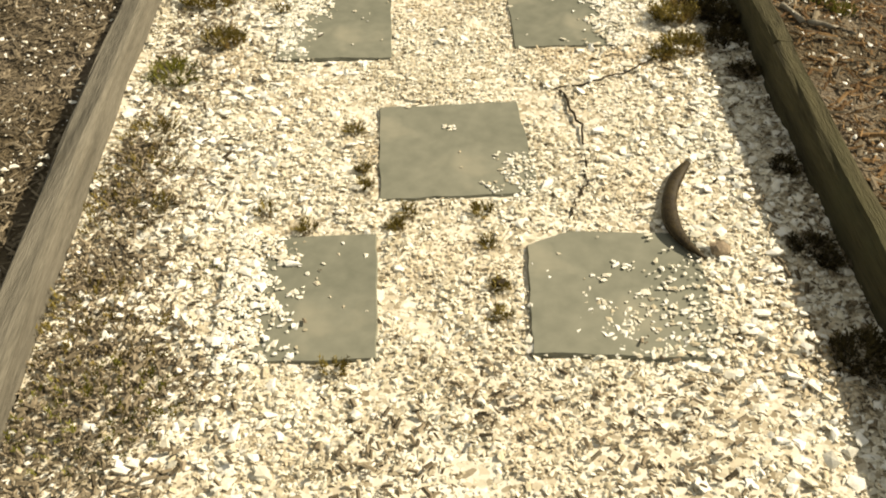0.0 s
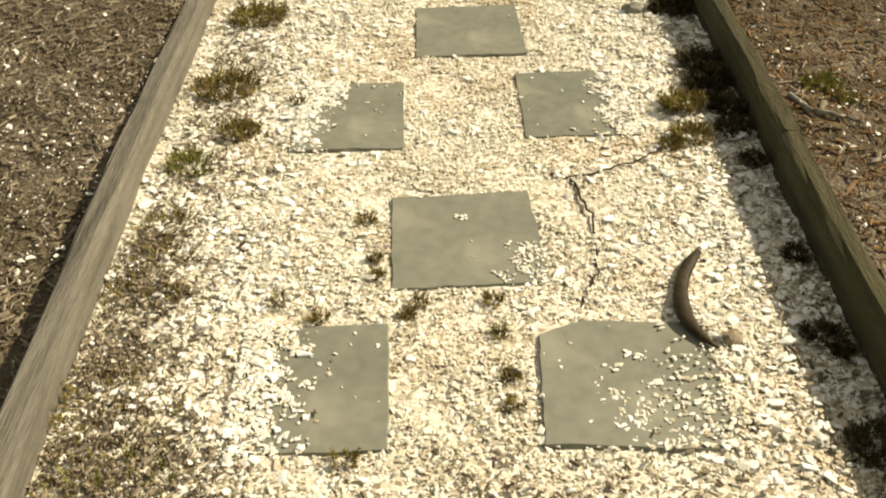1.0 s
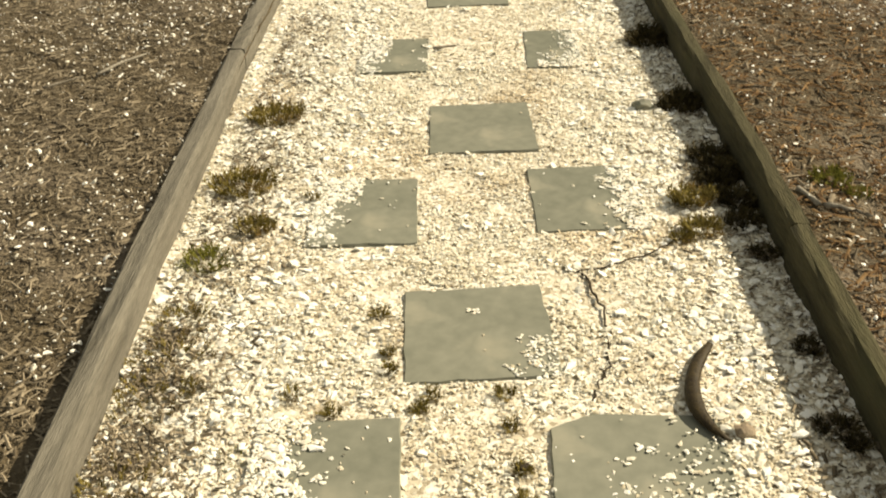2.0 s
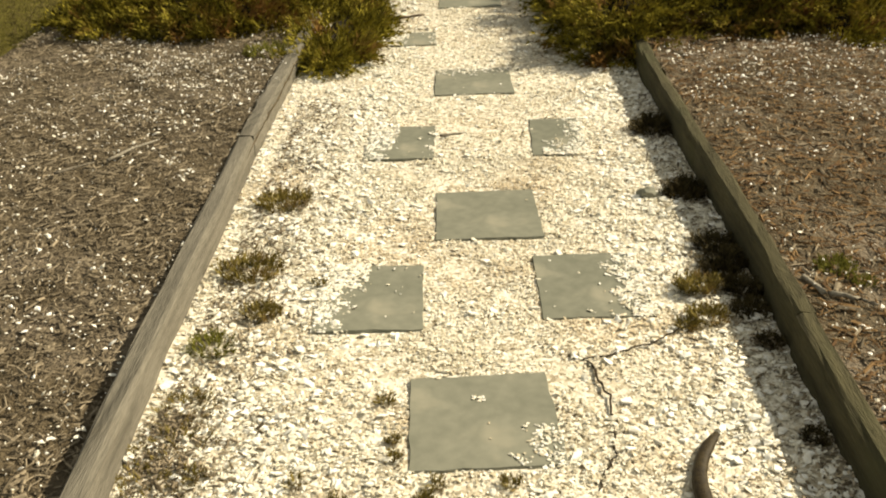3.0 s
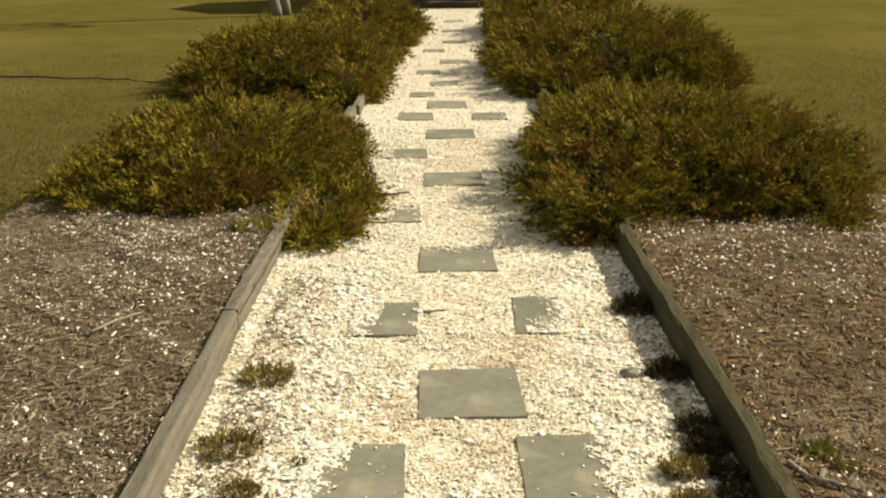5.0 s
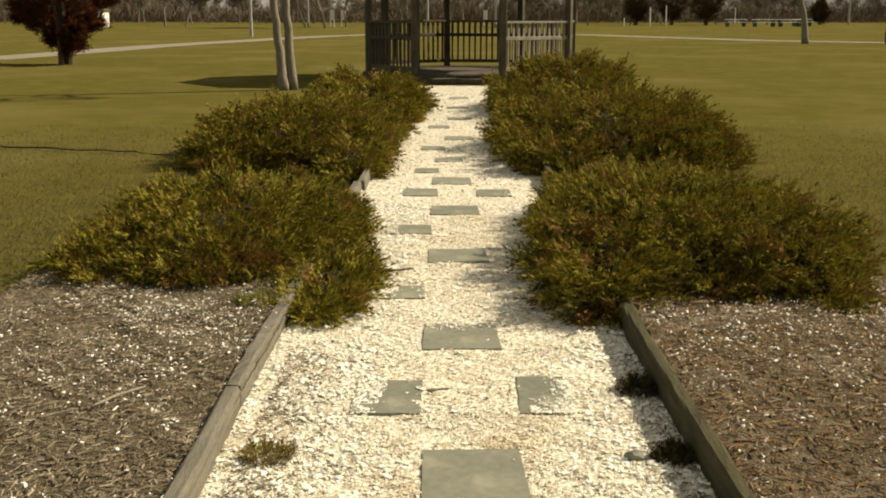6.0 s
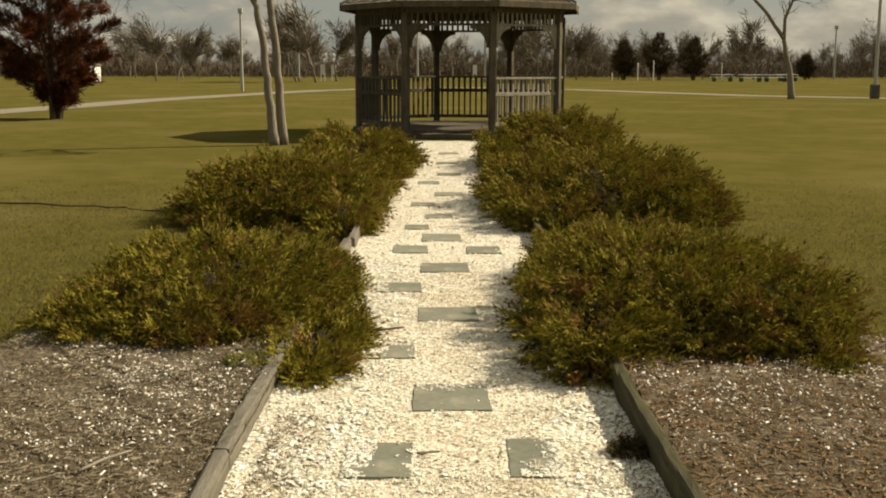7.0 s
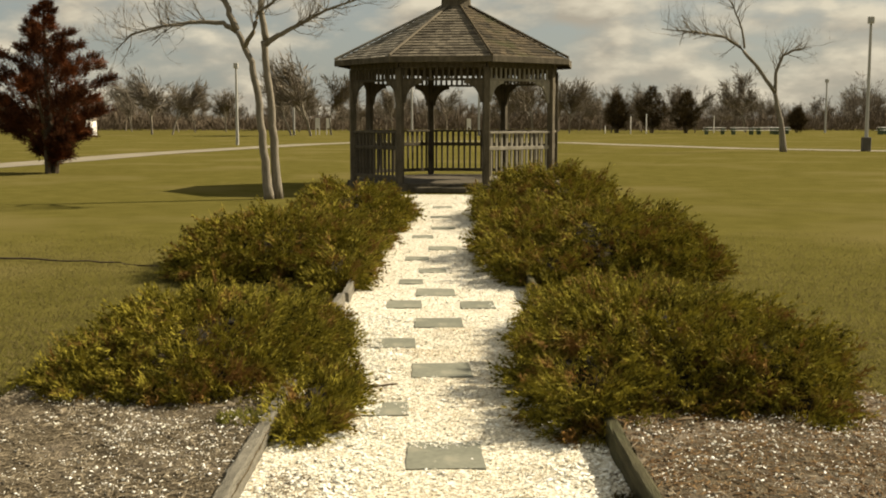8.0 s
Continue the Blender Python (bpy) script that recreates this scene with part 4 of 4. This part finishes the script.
# ---- evergreens ----
def cedar(name, label, x, y, h, r, mat, seed, count, size, bare=0.06, group=""):
    """A ragged conical evergreen: stem, limbs and feathery clumps with gaps."""
    rng = np.random.default_rng(seed)
    root = empty(name, (x, y, 0))
    tagged(root, label, "tree", group)
    out = [tube([(0, 0, -0.05), (0.05, 0, h * 0.3), (0.0, 0.05, h * 0.7), (0, 0, h * 0.97)], (0.026 * h, 0.021 * h, 0.012 * h, 0.004 * h), 7)]
    for i in range(3):
        q = rng.uniform(0, 6.28)
        out.append(tube([(0.2 * math.cos(q), 0.2 * math.sin(q), -0.05), (0.3 * math.cos(q), 0.3 * math.sin(q), h * 0.2), (0.5 * r * math.cos(q), 0.5 * r * math.sin(q), h * 0.45)], (0.018 * h, 0.014 * h, 0.004 * h), 6))
    V, F = join(out)
    obj_from("trunk", V, F, M_BARK_DARK, root)
    nl = 46
    P, yaws, ups = [], [], []
    for i in range(nl):
        f = (i / nl) ** 0.9
        z0 = h * (bare + (0.93 - bare) * f)
        reach = r * np.interp(f, (0, 0.08, 0.18, 0.34, 0.6, 0.8, 1), (0.25, 0.5, 0.85, 1.0, 0.58, 0.26, 0.04)) * rng.uniform(0.62, 1.15)
        q = i * 2.4 + rng.normal(0, 0.4)
        m = int(count / nl * (0.45 + 1.2 * (1 - f)))
        s = rng.random(m) ** 0.6
        w = 0.13 * (0.25 * r + 0.75 * reach) * (1.2 - s)
        P.append(np.stack([np.cos(q) * s * reach + rng.normal(0, 1, m) * w, np.sin(q) * s * reach + rng.normal(0, 1, m) * w, z0 + s * reach * 0.32 + rng.normal(0, 0.5, m) * w], 1))
        yaws.append(q + rng.normal(0, 0.8, m))
        ups.append(0.45 + rng.normal(0, 0.4, m))
    P, yaw, up = np.concatenate(P), np.concatenate(yaws), np.concatenate(ups)
    P[:, 2] = np.maximum(P[:, 2], 0.05 * h)
    n = len(P)
    s = rng.uniform(*size, n) * (1.15 - 0.6 * P[:, 2] / h)
    V, F = scatter(PLUMES, P, turns(yaw, -up, rng.normal(0, 0.6, n)), np.stack([s, s, s], 1), rng)
    obj_from("crown", V, F, mat, root)
    return root


cedar("red_cedar", "large rusty red-brown evergreen cedar standing on the lawn", -11.42, 33.0, 5.20, 2.25, M_REDCEDAR, 41, 6500, (0.22, 0.42))
for x, y, h, r, sd in ((22.4, 145.0, 5.1, 1.5, 42), (27.0, 146.0, 6.2, 2.2, 43), (30.6, 142.0, 5.4, 1.9, 44), (47.0, 150.0, 3.2, 0.95, 45)):
    cedar("dark_cedar", "dark evergreen cedar in the far park", x, y, h, r, M_GREENCEDAR, sd, 800, (0.6, 1.2), 0.10, "far cedars")


# ---- far woods ----
def twiggy_tree(rng, h, reach=0.5, twigs=900, r=0.14, thin=0.022):
    """A far bare tree about h high: trunk and limbs as tubes, its haze of twigs as slender slips."""
    out = []
    grow((0, 0, -0.1), (rng.normal() * 0.05, rng.normal() * 0.05, 1), r, h * 0.52, 2, rng, out, 4, reach * 1.4, 0.14, 2, (5, 7), 0.02)
    V, F = join(out)
    V = np.array([tuple(v) for v in V])
    F = [f for f in F if len(f) == 4]
    tips = V[V[:, 2] > h * 0.33]
    at = tips[rng.integers(0, len(tips), twigs)] + rng.normal(0, 0.02 * h, (twigs, 3))
    yaw = np.arctan2(at[:, 1], at[:, 0]) + rng.normal(0, 0.9, twigs)
    ln = h * rng.uniform(0.07, 0.20, twigs)
    u = np.array([[0, -0.5, 0], [0, 0.5, 0], [0.6, 0.4, 0.06], [1.0, 0.0, 0.0]])
    tv, tf = scatter([(u, np.array([[0, 1, 2, 3]]))], at, turns(yaw, -rng.uniform(0.1, 1.3, twigs), rng.uniform(0, 3.1, twigs)), np.stack([ln, np.full(twigs, thin * 2), ln], 1), rng)
    return (V, np.array(F)), (tv, tf)


def far_woods():
    rng = np.random.default_rng(90)
    kinds = []
    for i in range(7):
        (v, f), (tv, tf) = twiggy_tree(rng, 6.6 * rng.uniform(0.85, 1.1), rng.uniform(0.4, 0.65), 700, 0.10, 0.012)
        kinds.append((np.concatenate([v, tv]), np.concatenate([f, tf + len(v)])))
    VV, FF, o = [], [], 0
    for i in range(260):
        x, y = rng.uniform(-115, 130), rng.uniform(150, 265)
        s = rng.uniform(0.60, 1.10) * (1.4 if rng.random() < 0.12 else 1)
        v, f = kinds[int(rng.integers(0, 7))]
        R = turns(np.array([rng.uniform(0, 6.28)]), np.zeros(1), np.zeros(1))[0]
        VV.append(v @ R.T * s + [x, y, 0])
        FF.append(f + o)
        o += len(v)
    return tagged(obj_from("far_woods", np.concatenate(VV), np.concatenate(FF), M_WOODS), "line of bare grey-brown winter trees across the park", "woods", kind="stuff")


def far_brush():
    """Brown undergrowth: a great many thin crossing stalks in drifts."""
    rng = np.random.default_rng(91)
    n = 110000
    x, y = rng.uniform(-150, 165, n), rng.uniform(178, 270, n)
    h = (2.6 + 1.6 * np.clip(hills(x, y, 0.06, 3.0), -0.7, 1) + 0.8 * hills(x, y, 0.25, 1.0)) * rng.uniform(0.35, 1.3, n)
    u = np.array([[-0.5, 0, 0], [0.5, 0, 0], [0.15, 0.1, 1.0], [-0.25, 0, 0.9]])
    V, F = scatter([(u, np.array([[0, 1, 2, 3]]))], np.stack([x, y, rng.random(n) * h * 0.4 - 0.05], 1), turns(rng.uniform(-0.9, 0.9, n), rng.normal(0, 0.6, n), rng.normal(0, 0.4, n)), np.stack([rng.uniform(0.04, 0.11, n), np.ones(n), np.maximum(h, 0.5) * 0.7], 1), rng)
    return tagged(obj_from("far_brush", V, F, M_BRUSH), "brown winter brush under the far trees", "brush", kind="stuff")


def park_tree(x, y, h, seed, label):
    rng = np.random.default_rng(seed)
    root = empty("bare_tree", (x, y, 0))
    tagged(root, label, "tree", "bare trees of the far park")
    (V, F), (TV, TF) = twiggy_tree(rng, h, 0.42, 1500, 0.019 * h, 0.006)
    obj_from("trunk", V, F, M_BARK, root)
    obj_from("crown", TV, TF, M_WOODS, root, "haze of fine bare twigs")


far_woods()
far_brush()
PARK_TREES = [(-33.1, 130, 7.5), (-30.3, 128, 7.0), (-32.5, 150, 4.5), (-15.8, 120, 8.0), (-13.2, 115, 8.5), (-12.1, 125, 7.0), (-5.9, 140, 6.0), (9.7, 120, 7.5), (40.2, 150, 8.0), (8.2, 135, 6.0), (15.8, 140, 7.0), (-30.3, 160, 6.0), (-44.9, 165, 6.5)]
for i, (x, y, h) in enumerate(PARK_TREES):
    park_tree(x, y, h, 500 + 7 * i, "bare winter tree standing in the far park")


# ---- roads and park fixtures ----
def ribbon(name, pts, w, label):
    V = []
    for i, p in enumerate(pts):
        a, b = Vector(pts[max(i - 1, 0)]), Vector(pts[min(i + 1, len(pts) - 1)])
        d = (b - a).normalized()
        n = Vector((-d.y, d.x)) * w / 2
        V += [(p[0] + n.x, p[1] + n.y, -0.018), (p[0] - n.x, p[1] - n.y, -0.018)]
    F = [(2 * i, 2 * i + 1, 2 * i + 3, 2 * i + 2) for i in range(len(pts) - 1)]
    return tagged(obj_from(name, V, F, M_ROAD), label, "road", kind="structure")


ribbon("road", [(-40, 20), (-22, 31), (-15.2, 37), (-14.3, 44), (-13.6, 52), (-11.4, 62), (-8.6, 74), (-4.0, 84), (2.0, 86), (8.6, 80), (13.0, 70), (16.6, 62.5), (22.0, 57.5), (34, 50), (60, 40)], 2.2, "pale paved park walk curving across the lawn")


def lamp_post(x, y, h, label, base=0.10, r=0.065):
    root = empty("lamp_post", (x, y, 0))
    tagged(root, label, "lamp post", "park lamp posts")
    V, F = tube([(0, 0, -0.05), (0, 0, h * 0.5), (0, 0, h)], (r * 1.25, r, r * 0.75), 8)
    obj_from("pole", V, F, M_METAL, root)
    part("foot", box_bm(base * 2.8, base * 2.8, base * 5, (0, 0, -0.02), 0.03), M_DARKMETAL, root, "dark square pole base")
    part("lamp_head", box_bm(r * 3.4, r * 3.0, r * 4.0, (0, 0, h - 0.1), 0.03), M_METAL, root, "small boxy lamp head")


lamp_post(-13.0, 72.4, 4.9, "slim grey park lamp post with a small head", 0.06, 0.085)
lamp_post(21.35, 57.0, 6.4, "tall grey lamp post on a dark square base", 0.14, 0.085)
lamp_post(50.7, 150.0, 6.6, "thin far lamp post before the woods", 0.08, 0.12)
lamp_post(-3.1, 120.0, 6.0, "thin far lamp post seen through the gazebo", 0.08, 0.10)
lamp_post(3.9, 118.0, 7.0, "thin far lamp post behind the gazebo", 0.08, 0.10)
lamp_post(-16.2, 125.0, 7.2, "thin far lamp post among bare trees", 0.08, 0.10)


def white_post(x, y, h):
    V, F = tube([(x, y, -0.05), (x, y, h), (x, y, h + 0.08)], (0.07, 0.07, 0.02), 8)
    return tagged(obj_from("white_post", V, F, M_WHITE), "thin white post standing on the far lawn", "post", "white posts in the far park")


for x, y, h in ((23.0, 138, 2.0), (24.9, 138, 2.3), (36.0, 150, 2.1), (20.2, 140, 0.8)):
    white_post(x, y, h)


def picnic_table(x, y, w, label):
    root = empty("picnic_table", (x, y, 0))
    tagged(root, label, "picnic table", "far picnic tables")
    part("tabletop", box_bm(w, 0.8, 0.07, (0, 0, 0.72), 0.01), M_WHITE, root, "pale weathered tabletop")
    for s in (-1, 1):
        part("seat", box_bm(w, 0.28, 0.06, (0, s * 0.75, 0.44), 0.01), M_WHITE, root)
        part("leg", box_bm(0.1, 1.5, 0.72, (s * w * 0.38, 0, 0.0), 0.01), M_GREENPAINT, root, "green painted trestle")


for x, d, w in ((30.8, 128, 2.4), (33.4, 126, 2.6), (36.2, 126, 2.6), (39.3, 132, 2.2), (50.5, 128, 2.6), (52.0, 131, 2.4)):
    picnic_table(x, d, w, "pale picnic table with green trestles on the far lawn")


def shed():
    root = empty("white_house", (-37.6, 118, 0))
    tagged(root, "small white house with a brown roof beyond the cedar", "house")
    part("wall", box_bm(2.6, 3.6, 1.7, (0, 0, -0.02), 0.02), M_WHITE, root)
    part("window", box_bm(0.6, 0.06, 0.6, (-0.6, -1.82, 0.8), 0.01), M_DARKMETAL, root, "dark window")
    V = [(-1.5, -2.0, 1.66), (1.5, -2.0, 1.66), (1.5, 2.0, 1.66), (-1.5, 2.0, 1.66), (0, -2.0, 2.4), (0, 2.0, 2.4)]
    obj_from("roof", V, [(0, 1, 4), (2, 3, 5), (1, 2, 5, 4), (3, 0, 4, 5), (0, 3, 2, 1)], M_ROOF_BROWN, root)
    part("door", box_bm(0.8, 0.06, 1.5, (0.4, -1.82, 0.0), 0.01), M_ROOF_BROWN, root)


shed()


def park_sign(x, y, label):
    root = empty("park_sign", (x, y, 0))
    tagged(root, label, "sign", "far white signs")
    part("board", box_bm(0.5, 0.08, 1.1, (0, 0, 0.7), 0.01), M_WHITE, root)
    for s in (-1, 1):
        part("leg", box_bm(0.1, 0.1, 0.75, (s * 0.2, 0, -0.03), 0.01), M_WHITE, root)


park_sign(-13.6, 125, "small white notice board on two legs")
park_sign(-12.7, 128, "small white notice board on two legs")
park_sign(3.4, 140, "small white notice board behind the gazebo")


# ---- lawn blades, weeds and litter ----
def blades(name, count, box, mat, label, seed, lo=0.02, hi=0.06, keep=None, wide=0.006):
    rng = np.random.default_rng(seed)
    x, y = rng.uniform(box[0], box[1], count), rng.uniform(box[2], box[3], count)
    if keep is not None:
        k = keep(x, y)
        x, y = x[k], y[k]
    n = len(x)
    u = np.array([[-0.5, 0, 0], [0.5, 0, 0], [0, 0.35, 1.0]])
    h = rng.uniform(lo, hi, n)
    V, F = scatter([(u, np.array([[0, 1, 2]]))], np.stack([x, y, np.full(n, -0.026)], 1), turns(rng.uniform(0, 6.28, n), rng.normal(0, 0.3, n), rng.choice([-1, 1], n) * rng.uniform(0.9, 1.35, n)), np.stack([rng.uniform(0.5, 1.5, n) * wide, h, h], 1), rng)
    return tagged(obj_from(name, V, F, mat), label, "grass", kind="stuff")


off_bed = lambda x, y: (((np.abs(x) > 2.3) & (y < 8.2)) | ((np.abs(x) > 0.9) & (y >= 8.0))) & (np.abs(np.sin(x * 1237.1 + y * 733.3)) < np.clip((15.5 - y) / 8.0, 0.0, 1.0))
blades("lawn_grass", 330000, (-5.5, 5.5, 4.6, 16.0), M_BLADE, "short dormant olive and tan grass", 61, 0.020, 0.050, off_bed, 0.006)


def weed(x, y, r, h, mat, label, seed, n=260):
    rng = np.random.default_rng(seed)
    q, s = rng.uniform(0, 6.28, n), np.sqrt(rng.random(n)) * r
    P = np.stack([s * np.cos(q), s * np.sin(q), rng.random(n) * h * 0.5 * (1 - s / r * 0.7)], 1)
    L = rng.uniform(0.5, 1.0, n) * h * 1.2
    V, F = scatter([sprig_arrays(rng, 3)], P, turns(q + rng.normal(0, 0.7, n), -rng.uniform(0.1, 1.2, n), rng.normal(0, 0.6, n)), np.stack([L, L * 1.2, L], 1), rng)
    ob = obj_from("weed", V, F, mat)
    ob.location = (x, y, float(bed_mound(np.array(x), np.array(y))) if abs(x) > 0.85 else 0.0)
    return tagged(ob, label, "weed", "weeds along the path")


def weed_spots():
    brown, green = "low brownish weed tuft growing in the shells", "small green weed tuft growing in the shells"
    left = [(-0.62, 3.45, 0.085, 0.05, 0), (-0.64, 2.93, 0.09, 0.05, 0), (-0.56, 2.66, 0.05, 0.04, 0), (-0.66, 2.48, 0.06, 0.035, 1), (-0.65, 2.05, 0.07, 0.05, 0), (-0.66, 1.90, 0.07, 0.05, 0), (-0.66, 2.20, 0.05, 0.05, 0), (-0.62, 1.50, 0.10, 0.05, 0), (-0.60, 1.32, 0.11, 0.05, 1), (-0.66, 1.62, 0.07, 0.05, 0), (-0.52, 1.40, 0.08, 0.04, 0), (-0.45, 1.70, 0.03, 0.02, 1), (-0.95, 5.25, 0.12, 0.05, 1)]
    right = [(0.61, 2.76, 0.05, 0.05, 0), (0.60, 2.59, 0.045, 0.04, 0), (0.54, 2.545, 0.025, 0.03, 0), (0.955, 2.70, 0.045, 0.04, 1), (1.00, 2.62, 0.025, 0.03, 1)]
    for i, (x, y, r, h, g) in enumerate(left + right):
        worn = x < -0.4 and y < 2.3  # flattened into the dirt
        weed(x, y, r * (1.25 if worn else 1), h * (0.5 if worn else 0.8), M_WEED_GREEN if g else M_WEED, green if g else brown, 300 + i, (40 if worn else 60) + int((700 if worn else 1300) * r))
    # weeds in the timber's shadow, the shade painted into their dark colour
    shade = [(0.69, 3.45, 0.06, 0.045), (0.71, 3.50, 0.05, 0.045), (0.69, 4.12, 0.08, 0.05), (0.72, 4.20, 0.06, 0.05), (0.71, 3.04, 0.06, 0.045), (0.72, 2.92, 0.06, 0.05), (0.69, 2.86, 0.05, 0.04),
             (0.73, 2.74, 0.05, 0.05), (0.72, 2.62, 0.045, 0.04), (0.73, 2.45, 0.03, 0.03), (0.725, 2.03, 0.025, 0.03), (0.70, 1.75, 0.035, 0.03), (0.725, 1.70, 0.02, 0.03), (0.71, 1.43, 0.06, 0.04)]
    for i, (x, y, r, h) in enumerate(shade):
        weed(x, y, r, h * 0.8, M_WEED_SHADED, "weed tuft at the timber foot, coloured dark for its shade", 360 + i, 70 + int(2000 * r))
    dots = [(-0.205, 2.21, 0.018), (-0.18, 2.05, 0.012), (-0.17, 1.98, 0.014), (-0.08, 1.885, 0.016), (0.07, 1.885, 0.018), (-0.37, 1.90, 0.022), (-0.28, 1.835, 0.016), (0.08, 1.775, 0.012), (0.095, 1.645, 0.014), (-0.10, 1.84, 0.01),
            (-0.43, 2.84, 0.022), (-0.58, 1.93, 0.02), (0.09, 1.56, 0.012), (-0.2, 1.43, 0.02)]
    for i, (x, y, r) in enumerate(dots):
        weed(x, y, r, 0.022, M_WEED, "tiny dark weed sprout between the shells", 400 + i, 36)


weed_spots()


def bent_stick(name, pts, r0, r1, mat, label, category, sides=7, wander=0.2):
    P = [Vector(p) for p in pts]
    fine, rad, n = [], [], len(P) - 1
    rng = np.random.default_rng(len(label))
    for i in range(n):
        for k in range(4):
            f = (i + k / 4) / n
            fine.append(P[i].lerp(P[i + 1], k / 4) + Vector((rng.normal(), rng.normal(), 0)) * r0 * wander)
            rad.append((r0 + (r1 - r0) * f) * rng.uniform(0.85, 1.15))
    fine.append(P[-1])
    rad.append(r1 * 0.6)
    V, F = tube(fine, rad, sides)
    return tagged(obj_from(name, V, F, mat, smooth=True), label, category)


def peel():
    """A curled, flattened dark peel with tapered ends, raised off the shells in its middle."""
    n, m = 18, 8
    V, F = [], []
    for i in range(n + 1):
        f = i / n
        cy = 2.05 - 0.335 * f
        bow = 1.5 if cy > 1.83 else 3.6
        cx, slope = 0.445 + bow * (cy - 1.83) ** 2, 2 * bow * (cy - 1.83)
        nx, ny = 1 / math.hypot(1, slope), -slope / math.hypot(1, slope)
        w = (0.0175 + 0.0025 * math.sin(9.0 * f + 1.0)) * (math.sin(math.pi * min(max(f * 0.9 + 0.07, 0), 1)) ** 0.6)
        z = 0.009 + 0.006 * math.sin(math.pi * f)
        for k in range(m):
            b = 2 * math.pi * k / m
            V.append((cx + nx * w * math.cos(b), cy + ny * w * math.cos(b), max(z + w * 0.62 * math.sin(b), 0.001)))
        if i:
            o = (i - 1) * m
            F += [(o + k, o + (k + 1) % m, o + m + (k + 1) % m, o + m + k) for k in range(m)]
    F += [tuple(reversed(range(m))), tuple(range(len(V) - m, len(V)))]
    return tagged(obj_from("curved_peel", V, F, M_POD, smooth=True), "curved dark brown dried peel lying on the shells", "peel")


peel()
# a dark crack-like line in the shells, built as two thin tubes
bent_stick("dark_line", [(0.55, 2.555, 0.004), (0.50, 2.51, 0.006), (0.44, 2.46, 0.005), (0.39, 2.435, 0.006), (0.33, 2.405, 0.005), (0.26, 2.385, 0.004)], 0.0022, 0.0025, M_DARK_BROWN, "thin dark root half buried in the shells", "root", 6, 1.6)
bent_stick("dark_line", [(0.275, 2.38, 0.004), (0.29, 2.31, 0.005), (0.305, 2.22, 0.006), (0.31, 2.12, 0.005), (0.297, 2.08, 0.005), (0.292, 1.98, 0.004), (0.265, 1.92, 0.005), (0.245, 1.86, 0.004)], 0.0032, 0.0024, M_DARK_BROWN, "thin dark broken root lying across the shells", "root", 6, 1.2)
bent_stick("stick", [(-0.66, 6.20, 0.02), (-0.57, 6.13, 0.02), (-0.46, 6.10, 0.02), (-0.35, 6.12, 0.018), (-0.25, 6.19, 0.016)], 0.011, 0.006, M_BARK_DARK, "thin bent brown stick on the shells", "stick")
bent_stick("twig", [(-0.12, 4.09, 0.014), (-0.07, 4.11, 0.013), (-0.03, 4.12, 0.012)], 0.006, 0.004, M_BARK, "short pale twig at a slab's edge", "twig")
bent_stick("twig", [(0.85, 2.63, 0.095), (0.875, 2.535, 0.10), (0.934, 2.50, 0.10), (0.985, 2.46, 0.098)], 0.009, 0.004, M_PALE_SUNLIT, "pale curved twig on the mulch", "twig")
bent_stick("twig", [(-1.44, 3.63, 0.066), (-1.385, 3.68, 0.068), (-1.33, 3.73, 0.068)], 0.006, 0.003, M_BARK, "grey sliver of wood on the mulch", "twig")
bent_stick("twig", [(-1.285, 3.74, 0.070), (-1.23, 3.85, 0.073), (-1.16, 3.95, 0.072)], 0.006, 0.004, M_PALE_SUNLIT, "pale straight twig on the mulch", "twig")
# a dark streak across the lawn, built as a thin bent tube
bent_stick("lawn_streak", [(-5.6, 12.6, 0.0), (-4.9, 12.25, 0.0), (-4.1, 11.95, 0.005), (-3.5, 11.75, 0.0), (-2.9, 11.5, 0.0)], 0.014, 0.007, M_BARK_DARK, "dark fallen branch lying on the lawn", "branch", 6, 4.5)


def stone(x, y, s, seed, mat, label):
    bm = bmesh.new()
    bmesh.ops.create_icosphere(bm, subdivisions=2, radius=1.0)
    for v in bm.verts:
        v.co *= 1 + 0.35 * noise.noise(v.co * 1.4 + Vector((seed, 0, 0)))
        v.co = Vector((v.co.x * s, v.co.y * s * 0.8, v.co.z * s * 0.6))
    ob = part("stone", bm, mat, None)
    ob.location = (x, y, s * 0.40)
    return tagged(ob, label, "stone")


stone(0.525, 1.745, 0.022, 3, M_STONE, "small tan stone beside the dried peel")
stone(0.095, 1.655, 0.014, 5, M_DARK_BROWN, "small dark pebble in the shells")
stone(0.575, 3.45, 0.033, 7, M_SLATE, "grey stone chip lying on the shells")
